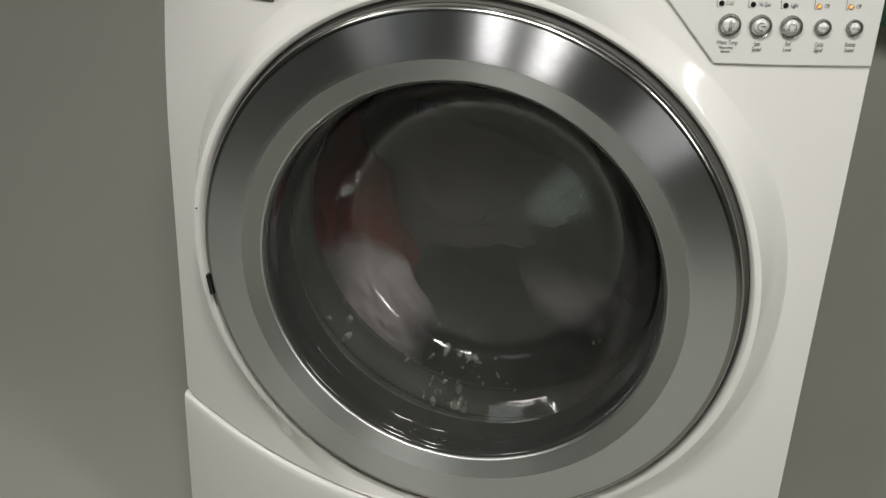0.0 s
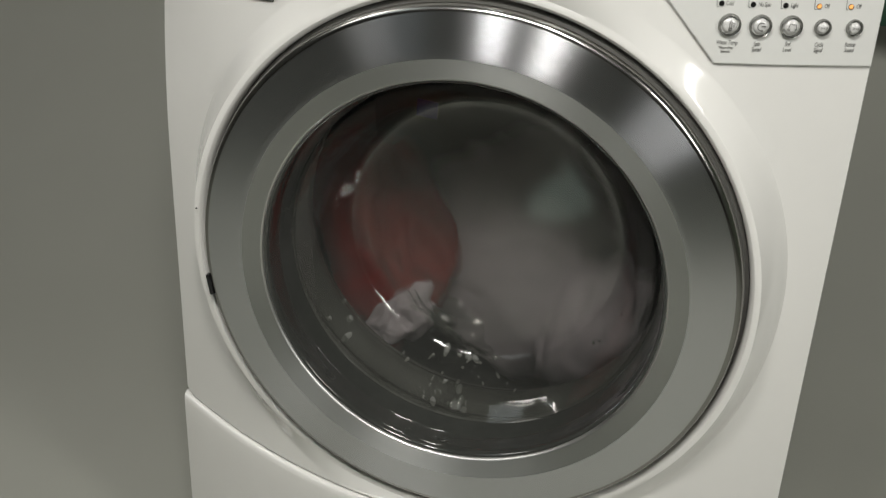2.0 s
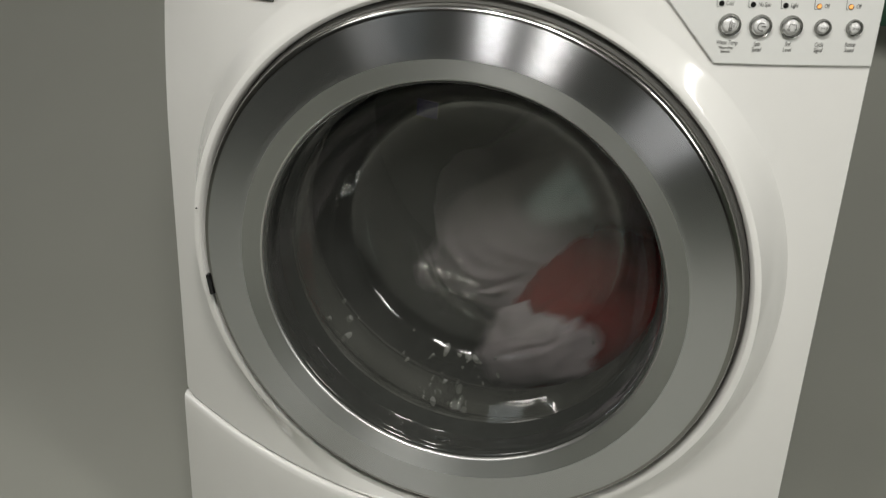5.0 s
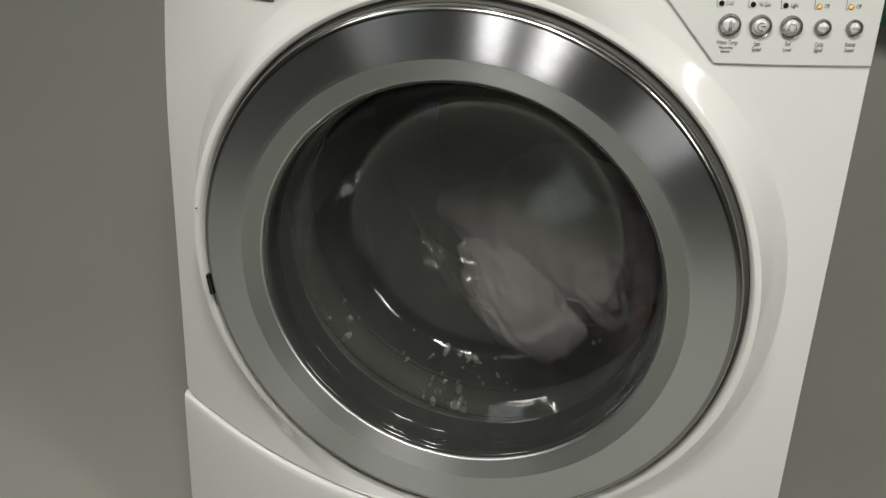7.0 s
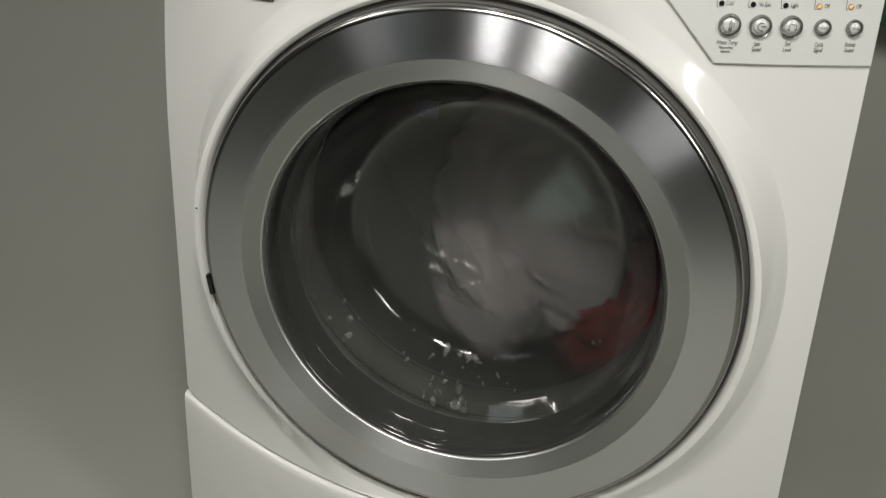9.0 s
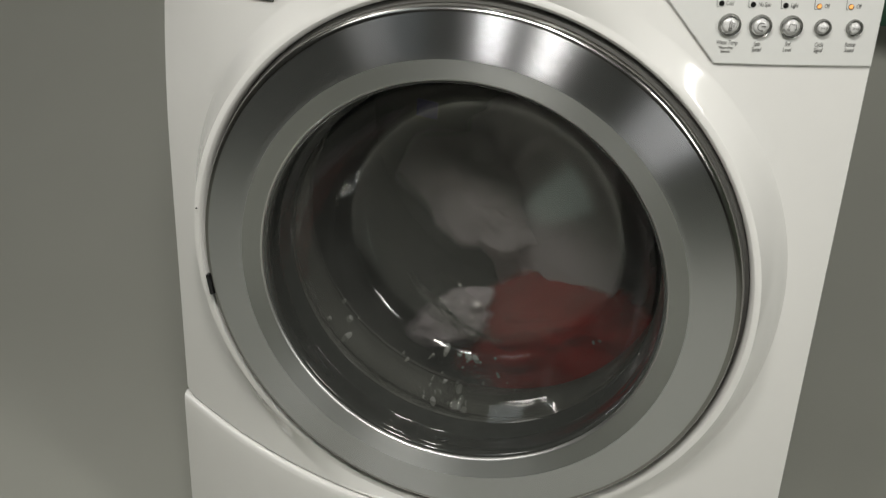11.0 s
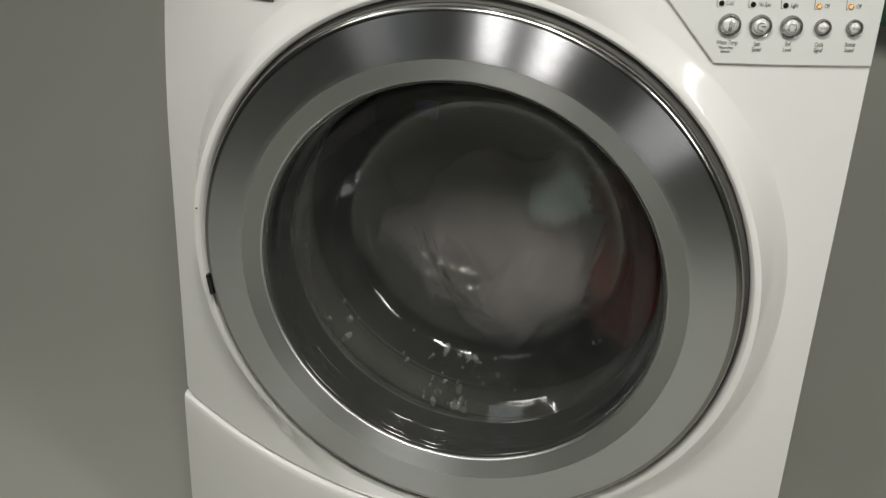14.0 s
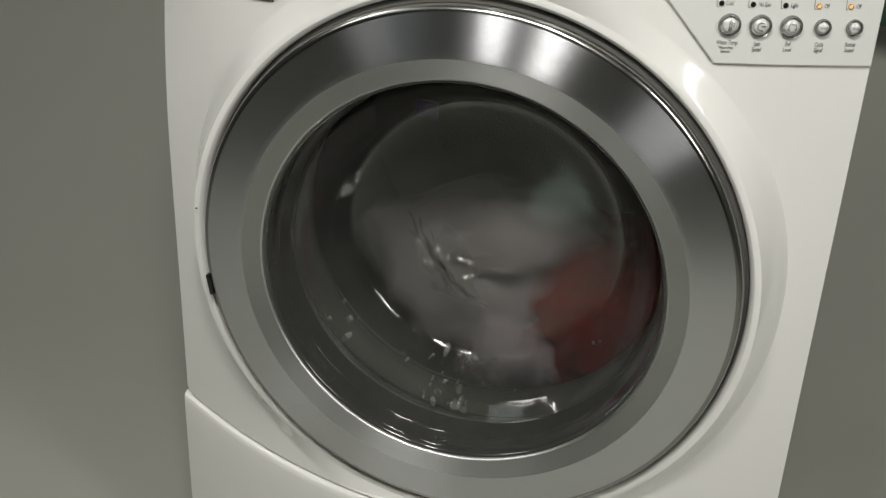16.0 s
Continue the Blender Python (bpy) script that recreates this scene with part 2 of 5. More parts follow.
def build_front():
    # body: sides, top and back of the cabinet
    bm = box(-0.342, 0.342, 0.035, 0.74, -0.50, 0.44, 0.008, 3)
    bmesh.ops.delete(bm, geom=[f for f in bm.faces if f.normal.y < -0.5 and f.calc_area() > 0.1], context="FACES")
    part("cabinet", bm, WHITE, machine)
    # front panel round the door hole
    bm = bmesh.new()
    N, top, half = 240, 0.44, 0.343
    angles = [2 * math.pi * i / N for i in range(N)]
    rows = []
    for a in angles:
        c, s = math.cos(a), math.sin(a)
        lo, hi = 0.27, 0.9
        for _ in range(40):
            m = (lo + hi) / 2
            inside = abs(m * c) < half and m * s < top and m * s > seam(m * c) + 0.0012
            lo, hi = (m, hi) if inside else (lo, m)
        rb = lo
        ring = []
        ridge = min(0.309, rb - 0.001)
        stations = [(0.2752, 0.012), (0.2754, -0.026), (0.2761, -0.0312), (0.2778, -0.0345), (0.2800, -0.0362), (0.2830, -0.0366), (0.2860, -0.0358)]
        for r, y in stations:
            ring.append((r * c, y, r * s))
        for k in range(1, 13):
            r = 0.286 + (0.309 - 0.286) * k / 12
            r = min(r, ridge)
            u = (r - 0.286) / 0.023
            y = front(r * c, r * s) + (-0.0358 - front(r * c, r * s)) * max(0.0, 1 - u) ** 1.3
            ring.append((r * c, y, r * s))
        for k in range(1, 9):
            r = ridge + (rb - ridge) * k / 8
            ring.append((r * c, front(r * c, r * s), r * s))
        x, y, z = ring[-1]
        ring.append((x + 0.0008 * np.sign(c), y + 0.0025, z))
        ring.append((x + 0.0008 * np.sign(c), y + 0.012, z))
        rows.append([bm.verts.new(p) for p in ring])
    for i in range(N):
        a, b = rows[i], rows[(i + 1) % N]
        for k in range(len(a) - 1):
            bm.faces.new((a[k], b[k], b[k + 1], a[k + 1]))
    part("front_panel", bm, WHITE, machine, sharp=28)
    # lower panel under the curved joint, a little prouder
    bm = bmesh.new()
    cols = []
    for i in range(81):
        x = -0.346 + 0.692 * i / 80
        zt = seam(x) - 0.0015
        col = [(x, front(x) + 0.015, zt - 0.001), (x, front(x) + 0.001, zt - 0.0005), (x, front(x) - 0.0030, zt - 0.0014), (x, front(x) - 0.0046, zt - 0.0036), (x, front(x) - 0.0055, zt - 0.009)]
        col += [(x, front(x) - 0.0055, zt + (-0.46 - zt) * k / 6) for k in range(1, 7)]
        cols.append([bm.verts.new(p) for p in col])
    for a, b in zip(cols, cols[1:]):
        for k in range(len(a) - 1):
            bm.faces.new((a[k], b[k], b[k + 1], a[k + 1]))
    part("lower_panel", bm, WHITE, machine, sharp=50)
    bm = box(-0.33, 0.33, 0.03, 0.06, -0.50, -0.46)
    part("plinth", bm, TRIM, machine, smooth=False)
    for sx in (-0.28, 0.28):
        for y in (0.10, 0.68):
            bm = revolve([(0.0, 0.0), (0.025, 0.0), (0.025, 0.012), (0.010, 0.014), (0.010, 0.022), (0, 0.022)], 20)
            bm.transform(pose(sx, y, -0.52, 90))
            part("foot", bm, TRIM, machine)


def plate(outline, proud, thick, n=14):
    """A plate on the bowed front; outline: bottom z, top z and the two side lines x over z as (x_bottom, x_top)."""
    z0, z1, (la, lb), (ra, rb) = outline
    bm = bmesh.new()
    grid = []
    for j in range(n + 1):
        u = j / n
        z = z0 + (z1 - z0) * u
        xl, xr = la + (lb - la) * u, ra + (rb - ra) * u
        grid.append([bm.verts.new((xl + (xr - xl) * i / 24, front(xl + (xr - xl) * i / 24, z) - proud, z)) for i in range(25)])
    faces = [bm.faces.new((grid[j][i], grid[j][i + 1], grid[j + 1][i + 1], grid[j + 1][i])) for j in range(n) for i in range(24)]
    rim = [e for e in bm.edges if len(e.link_faces) == 1]
    ext = bmesh.ops.extrude_edge_only(bm, edges=rim)
    bmesh.ops.translate(bm, verts=[v for v in ext["geom"] if isinstance(v, bmesh.types.BMVert)], vec=(0, thick, 0))
    bmesh.ops.bevel(bm, geom=rim, offset=min(0.0012, thick * 0.4), segments=2, affect="EDGES")
    return bm


def build_controls():
    part("panel_gap", plate((0.2354, 0.42, (0.2112, 0.0542), (0.3432, 0.3432)), 0.0024, 0.006), GAP, machine)
    panel = part("control_panel", plate((0.2357, 0.42, (0.2115, 0.0545), (0.3434, 0.3434)), 0.0034, 0.009), PANEL, machine, "pale grey plastic control panel with printed words", sharp=30)
    part("drawer_gap", plate((0.2504, 0.42, (-0.33, -0.33), (-0.1946, -0.058)), 0.0024, 0.006), TRIM, machine)
    drawer = part("dispenser_drawer", plate((0.2511, 0.42, (-0.328, -0.328), (-0.1953, -0.0588)), 0.0036, 0.012), WHITE, machine, sharp=30)
    zb = 0.2699
    spots = [(0.2200, 0.0097), (0.2452, 0.0097), (0.2704, 0.0097), (0.2962, 0.0073), (0.3224, 0.0073)]
    for k, (x, r) in enumerate(spots):
        turn = math.degrees(math.atan(1.26 * x))
        bm = revolve([(r * 0.80, 0.004), (r * 0.80, -0.001), (r * 0.84, -0.0024), (r * 0.92, -0.0030), (r * 0.98, -0.0020), (r, 0.0), (r, 0.004)], 48)
        me = mesh("push_button", bm, DARK_CHROME)
        seat = new("push_button", me)
        seat.parent = machine
        tagged(seat, "round push button in a dark chrome ring")
        seat.matrix_local = pose(x, front(x) - 0.0037, zb, 0, 0, turn)
        rc = r * 0.68
        part("button_well", revolve([(0, 0.0005), (r * 0.81, 0.0005)], 40), DARK_CHROME, seat)
        part("button_cap", revolve([(0, -0.0034), (rc * 0.55, -0.0032), (rc * 0.85, -0.0024), (rc, -0.0006), (rc, 0.002)], 40), CAP, seat, "pale silver domed cap")
        icon(k, seat, rc)
    lab = 0.0056
    text("Water Temp", lab, 0.2199, 0.2547, panel)
    text("*Warm Rinse\nSelection", lab * 0.66, 0.2196, 0.2486, panel)
    text("Spin\nSpeed", lab, 0.2448, 0.2519, panel)
    text("Soil\nLevel", lab, 0.2701, 0.2524, panel)
    text("Cycle\nSignal", lab, 0.2959, 0.2524, panel)
    text("Button\nSound", lab, 0.3218, 0.2528, panel)
    for x, xw, word, lit in ((0.2110, 0.2177, "Cold", 0), (0.2367, 0.2460, "No Spin", 0), (0.2630, 0.2702, "Light", 0), (0.2904, 0.2966, "Off", 1), (0.3165, 0.3228, "Off", 1)):
        z = 0.2877
        for up, low in ((0, 1), (0.0088, 0)):
            lamp = part("indicator_lamp", revolve([(0, -0.0009), (0.0014, -0.0008), (0.0021, 0.0), (0.0021, 0.001)], 20), LED_LIT if lit and low else LED_DARK, panel, "lit amber lamp" if lit and low else "unlit dark lamp")
            part("lamp_bezel", revolve([(0.0021, 0.0005), (0.0021, -0.0007), (0.0022, -0.0008), (0.0024, 0.0)], 24), TRIM, lamp)
            lamp.matrix_local = pose(x, front(x) - 0.0036, z + up, 0, 0, math.degrees(math.atan(1.26 * x)))
        text(word, lab * 0.95, xw, z + 0.0002, panel)
        bar = part("printed_bar", box(-0.0042, 0.0042, -0.0001, 0.0001, -0.0014, 0.0014), INK, panel, smooth=False)
        bar.matrix_local = pose(xw, front(xw) - 0.0037, z + 0.0098, 0, 0, math.degrees(math.atan(1.26 * x)))
        # thin printed bracket beside the lamps
        bm = box(-0.00022, 0.00022, -0.0001, 0.0001, -0.0025, 0.0200)
        foot = box(0.0, 0.0016, -0.0001, 0.0001, -0.0029, -0.0025)
        tmp = bpy.data.meshes.new("tmp")
        foot.to_mesh(tmp)
        foot.free()
        bm.from_mesh(tmp)
        bpy.data.meshes.remove(tmp)
        b = part("printed_bracket", bm, INK, panel, smooth=False)
        b.matrix_local = pose(x - 0.0037, front(x - 0.0037) - 0.0037, z, 0, -6, math.degrees(math.atan(1.26 * x)))


CAP = material("button_cap_silver", (0.72, 0.72, 0.70), 0.28, 0.15, grain=0.03, scale=300)


def stroke(points, width, closed=False):
    """A flat printed line through (x, z) points, at y = 0."""
    bm = bmesh.new()
    n = len(points)
    pairs = []
    for i, p in enumerate(points):
        a = points[i - 1] if (i or closed) else p
        b = points[(i + 1) % n] if (i < n - 1 or closed) else p
        d = Vector((b[0] - a[0], b[1] - a[1])).normalized()
        o = Vector((-d.y, d.x)) * width / 2
        pairs.append((bm.verts.new((p[0] + o.x, 0, p[1] + o.y)), bm.verts.new((p[0] - o.x, 0, p[1] - o.y))))
    for i in range(n if closed else n - 1):
        a, b = pairs[i], pairs[(i + 1) % n]
        bm.faces.new((a[0], b[0], b[1], a[1]))
    return bm


def icon(k, seat, r):
    """The printed sign on a button cap."""
    lines = []
    if k == 0:    # thermometer
        lines.append(([(-0.12, -0.3), (-0.12, 0.55), (0.0, 0.65), (0.12, 0.55), (0.12, -0.3)], 0.09))
        lines.append(([(0.17 * math.cos(a), -0.45 + 0.17 * math.sin(a)) for a in np.linspace(0, 6.28, 14)], 0.2))
        lines += [([(0.25, z), (0.55, z)], 0.08) for z in (0.35, 0.12, -0.1)]
    elif k == 1:  # circling arrow
        lines.append(([(0.5 * math.cos(a), 0.5 * math.sin(a)) for a in np.linspace(0.9, 4.9, 20)], 0.1))
        lines.append(([(0.05, -0.5), (0.22, -0.5)], 0.28))
        lines.append(([(-0.05, 0.05), (0.6, 0.05)], 0.16))
    elif k == 2:  # shirt
        lines.append(([(-0.6, -0.35), (-0.35, 0.5), (-0.15, 0.4), (0.15, 0.4), (0.35, 0.5), (0.6, -0.35), (0.42, -0.4), (0.35, -0.1), (0.38, -0.55), (-0.38, -0.55), (-0.35, -0.1), (-0.42, -0.4), (-0.6, -0.35)], 0.09))
    else:         # sound waves
        lines.append(([(-0.09, 0), (0.09, 0)], 0.18))
        for sgn in (-1, 1):
            for q in (0.32, 0.55):
                lines.append(([(sgn * q * math.cos(a), q * math.sin(a) * 0.8) for a in np.linspace(-0.6, 0.6, 7)], 0.08))
    for pts, w in lines:
        bm = stroke([(x * r, z * r) for x, z in pts], w * r)
        for v in bm.verts:
            v.co.y = -0.0040 + 0.0009 * (v.co.x ** 2 + v.co.z ** 2) / (r * r)
        part("printed_sign", bm, INK, seat, smooth=False)


build_front()
build_controls()


def build_door():
    ring = part("door", revolve([(0.2700, 0.0), (0.2749, -0.0245), (0.2713, -0.0285), (0.2710, -0.0385)], 240), EDGE, machine, "round door with a wide brushed steel ring and deep glass bowl")
    part("steel_rim", revolve([(0.2710, -0.0385), (0.2707, -0.0405), (0.2700, -0.0425), (0.2689, -0.0443), (0.2675, -0.0457), (0.2660, -0.0465), (0.2650, -0.0468), (0.2642, -0.0470)], 240), RIM, ring, "rolled dark steel edge")
    part("outer_ring", revolve([(0.2642, -0.0470), (0.2600, -0.0480), (0.2500, -0.0501), (0.2400, -0.0522), (0.2300, -0.0543), (0.2242, -0.0554), (0.2234, -0.0554)], 480), STEEL, ring, "brushed steel ring with radial glare")
    part("inner_ring", revolve([(0.2234, -0.0554), (0.2228, -0.0552), (0.2150, -0.0538), (0.2060, -0.0521), (0.2045, -0.0517)], 480), STEEL_INNER, ring, "satin steel inner ring")
    part("inner_rim", revolve([(0.2045, -0.0517), (0.2038, -0.0513), (0.2030, -0.0504), (0.2025, -0.0492), (0.2023, -0.0482)], 480), LIP, ring, "bright thin steel lip")
    part("collar", revolve([(0.2023, -0.0482), (0.2014, -0.0480), (0.2005, -0.0474), (0.1997, -0.0464), (0.1991, -0.0450), (0.1987, -0.0432), (0.1985, -0.0410), (0.1986, -0.036), (0.1990, -0.028), (0.1992, -0.018), (0.1987, -0.0135), (0.1976, -0.0118), (0.1973, -0.0080), (0.1962, -0.0064), (0.1959, -0.0032), (0.1948, -0.0016), (0.1945, 0.0010), (0.1925, 0.0035)], 360), BLACK, ring, "glossy dark ridged plastic collar", sharp=60)
    tail = [(0.1580, 0.0735), (0.1560, 0.0764), (0.1535, 0.0790), (0.1500, 0.0812), (0.1450, 0.0830), (0.1350, 0.0844), (0.115, 0.0854), (0.09, 0.0862), (0.05, 0.0869), (0.0, 0.0871)]
    shelf = [(0.1925, 0.003), (0.1880, 0.0072), (0.1830, 0.0122), (0.1785, 0.0172), (0.1762, 0.0215), (0.1745, 0.0275), (0.1690, 0.0455), (0.1630, 0.0615)] + tail
    outer = [(0.1925, 0.003), (0.1912, 0.0085), (0.1898, 0.0135), (0.1880, 0.019), (0.1860, 0.024), (0.1835, 0.030), (0.1750, 0.0465), (0.1650, 0.0625)] + tail

    def bowl_mesh(inset, rise):
        bm = bmesh.new()
        rings = []
        for k, ((ra, ya), (rb, yb)) in enumerate(zip(outer, shelf)):
            if ra < 1e-6:
                rings.append([bm.verts.new((0, ya - rise, 0))])
                continue
            ring = []
            for i in range(240):
                a = 2 * math.pi * i / 240
                d = abs((math.degrees(a) - 285 + 180) % 360 - 180)
                w = max(0.0, min(1.0, (24 - d) / 10))
                w = w * w * (3 - 2 * w)
                r, y = ra + (rb - ra) * w - (inset if k < 13 else 0), ya + (yb - ya) * w - (0.001 if k < 8 else rise)
                ring.append(bm.verts.new((r * math.cos(a), y, r * math.sin(a))))
            rings.append(ring)
        for a, b in zip(rings, rings[1:]):
            for i in range(240):
                j = (i + 1) % 240
                bm.faces.new((a[i], a[j], b[0]) if len(b) == 1 else (a[i], a[j], b[j], b[i]))
        return bm

    bowl = part("glass_bowl", bowl_mesh(0.0, 0.0), WET_GLASS, ring, "clear deep glass bowl, wet and flecked with suds")
    part("glass_front", bowl_mesh(0.004, 0.0045), GLASS, bowl)
    # hinge slot in the steel edge
    a = math.radians(190.5)
    bm = box(-0.0022, 0.0022, -0.004, 0.004, -0.0115, 0.0115, 0.001)
    bm.transform(Matrix.Translation((0.2705 * math.cos(a), -0.0435, 0.2705 * math.sin(a))) @ pose(0, 0, 0, 0, 180 - math.degrees(a), 0))
    part("latch_slot", bm, LED_DARK, ring)
    # suds on the lower glass
    rng = random.Random(5)
    bm = bmesh.new()
    for k in range(78):
        if k < 62:
            a = math.radians(rng.gauss(266, 8))
            u = rng.uniform(0.15, 1.0)
        else:
            a = math.radians(rng.uniform(205, 330))
            u = rng.random()
        i = u * 8.4 + 1.0
        i0 = int(i)
        f = i - i0
        r = outer[i0][0] * (1 - f) + outer[i0 + 1][0] * f
        y = outer[i0][1] * (1 - f) + outer[i0 + 1][1] * f
        size = rng.choice((0.0007, 0.0010, 0.0014, 0.0018, 0.0034)) * rng.uniform(0.8, 1.3)
        m = Matrix.Translation((r * math.cos(a), y + 0.0004, r * math.sin(a))) @ pose(0, 0, 0, 0, -math.degrees(a), 0) @ pose(0, 0, 0, 0, 0, 55) @ pose(0, 0, 0, rng.uniform(-50, 50), 0, 0)
        m = m @ Matrix.Diagonal((size * 0.15, size * rng.uniform(0.9, 2.2), size, 1))
        bmesh.ops.create_icosphere(bm, subdivisions=2, radius=1, matrix=m)
    tagged(part("suds", bm, SUDS, bowl, "whitish soap flecks"), kind="stuff")
    # clear drops clinging to the collar and the glass beside it
    rng = random.Random(11)
    for k in range(26):
        a = math.radians(rng.gauss(-15, 1.6) if k < 9 else rng.uniform(-50, 20))
        y = rng.uniform(-0.036, -0.020) if k < 9 else rng.uniform(0.030, 0.066)
        r = 0.1988 if k < 9 else 0.1835 - (y - 0.030) * 0.52
        size = rng.uniform(0.0010, 0.0022) if k < 9 else rng.uniform(0.0008, 0.0016)
        bm = bmesh.new()
        bmesh.ops.create_icosphere(bm, subdivisions=2, radius=size, matrix=Matrix.Translation((r * math.cos(a), y, r * math.sin(a))) @ Matrix.Diagonal((0.6, rng.uniform(1.0, 2.0), 0.8, 1)))
        part("water_drop", bm, DROP, ring)
    return ring


build_door()
speck = bmesh.new()
bmesh.ops.create_icosphere(speck, subdivisions=2, radius=0.0010, matrix=Matrix.Translation((-0.2795, -0.0400, 0.0335)))
part("chip", speck, TRIM, machine, "tiny dark chip in the enamel")


def build_tub():
    part("gasket", revolve([(0.215, 0.000), (0.2120, 0.012), (0.2060, 0.018), (0.2010, 0.026), (0.2060, 0.036), (0.2150, 0.044), (0.2180, 0.054), (0.2120, 0.064), (0.2040, 0.072), (0.2010, 0.082), (0.2050, 0.092), (0.2120, 0.096), (0.2300, 0.098)], 160), GASKET, machine, "grey folded rubber door gasket")
    # A reflection in the bowl, put in as a small blue plate.
    reflection_patch = box(-0.0115, 0.0115, -0.0006, 0.0006, -0.0105, 0.0105, 0.0004)
    reflection_patch.transform(pose(-0.0735, 0.091, 0.1255, 14, 6, 0))
    part("reflection_patch", reflection_patch, BLUE, machine, "small blue-violet reflection in the glass, built as a coloured patch behind it")
    part("tub", revolve([(0.2300, 0.098), (0.292, 0.10), (0.300, 0.13), (0.300, 0.50), (0.0, 0.51)], 96), TRIM, machine)
    drum = part("drum", revolve([(0.2140, 0.104), (0.2130, 0.108), (0.2180, 0.112), (0.245, 0.118), (0.258, 0.128), (0.262, 0.145), (0.262, 0.43), (0.250, 0.445), (0.16, 0.450), (0.14, 0.440), (0.05, 0.438), (0.0, 0.438)], 128), DRUM, machine, "stainless steel drum in dim light")
    for k in range(3):
        bm = bmesh.new()
        prof = [(-0.035, 0.2615), (-0.020, 0.238), (-0.008, 0.222), (0.008, 0.222), (0.020, 0.238), (0.035, 0.2615)]
        a = [bm.verts.new((x, 0.15, z)) for x, z in prof]
        b = [bm.verts.new((x * 0.8, 0.42, z + (0.26 - z) * 0.15)) for x, z in prof]
        for i in range(5):
            bm.faces.new((a[i], a[i + 1], b[i + 1], b[i]))
        bm.faces.new(a)
        bm.faces.new(b[::-1])
        bmesh.ops.bevel(bm, geom=[e for e in bm.edges], offset=0.003, segments=2, affect="EDGES")
        bm.transform(pose(0, 0, 0, 0, 120 * k + 20, 0))
        part("lifter", bm, DRUM, drum)
    return drum


drum = build_tub()


# ---- laundry ----
def crumple(a, b, c, seed, folds, ruffle):
    """A wet cloth gathered into a lump with long folds and loose ruffled edges."""
    bm = bmesh.new()
    bmesh.ops.create_icosphere(bm, subdivisions=6, radius=1)
    off = Vector((seed * 7.3, seed * 3.1, seed * 5.7))
    for v in bm.verts:
        p = v.co.copy()
        warp = noise.noise_vector(p * 1.1 + off) * 0.75
        s = (p + warp)
        f = 1 - 2.0 * math.sqrt(noise.noise(Vector((s.x * 1.0, s.y * 1.4, s.z * folds)) + off) ** 2 + 0.03)
        g = noise.noise(Vector((s.x * folds, s.y * 1.8, s.z * 1.1)) * 1.2 + off * 2)
        big = noise.noise(p * 0.95 + off * 3)
        big2 = noise.noise(p * 2.1 + off * 4)
        fine = noise.noise(s * 5.0 + off * 6)
        rim = max(0.0, 1 - abs(p.y) * 1.6)
        hem = noise.noise(p * 9.0 + off * 7) + 0.7 * noise.noise(p * 17.0 + off * 8)
        k = 0.84 + 0.34 * big + 0.18 * big2 + 0.04 * f + 0.04 * g + rim * (ruffle * max(0, noise.noise(p * 2.3 + off * 5)) + 0.035 * hem)
        v.co = Vector((p.x * a * k, p.y * c * (0.86 + 0.12 * f + 0.14 * g + 0.06 * fine + 0.26 * big), p.z * b * k))
    return bm


def laundry(name, bm, mat, label, at):
    ob = thing(name, bm, mat, label, "laundry", "laundry in the drum")
    ob.matrix_world = pose(*at)
    return ob


red = laundry("red_shirt", crumple(0.142, 0.092, 0.045, 1, 2.1, 0.3), RED_CLOTH, "wet crumpled red cotton shirt tumbling in the drum", (0.05, 0.16, 0.45))
sheet = laundry("bed_sheet", crumple(0.172, 0.122, 0.052, 2, 2.7, 0.3), WHITE_CLOTH, "wet crumpled white sheet tumbling in the drum", (0, 0.2, 0.55))
towel = laundry("towel", crumple(0.090, 0.062, 0.042, 3, 1.95, 0.35), TERRY, "wet bunched white terry towel tumbling in the drum", (0.05, 0.16, 0.40))
cloth = laundry("face_cloth", crumple(0.055, 0.038, 0.032, 4, 1.65, 0.4), TERRY, "small wet white cloth tumbling in the drum", (-0.1, 0.16, 0.55))



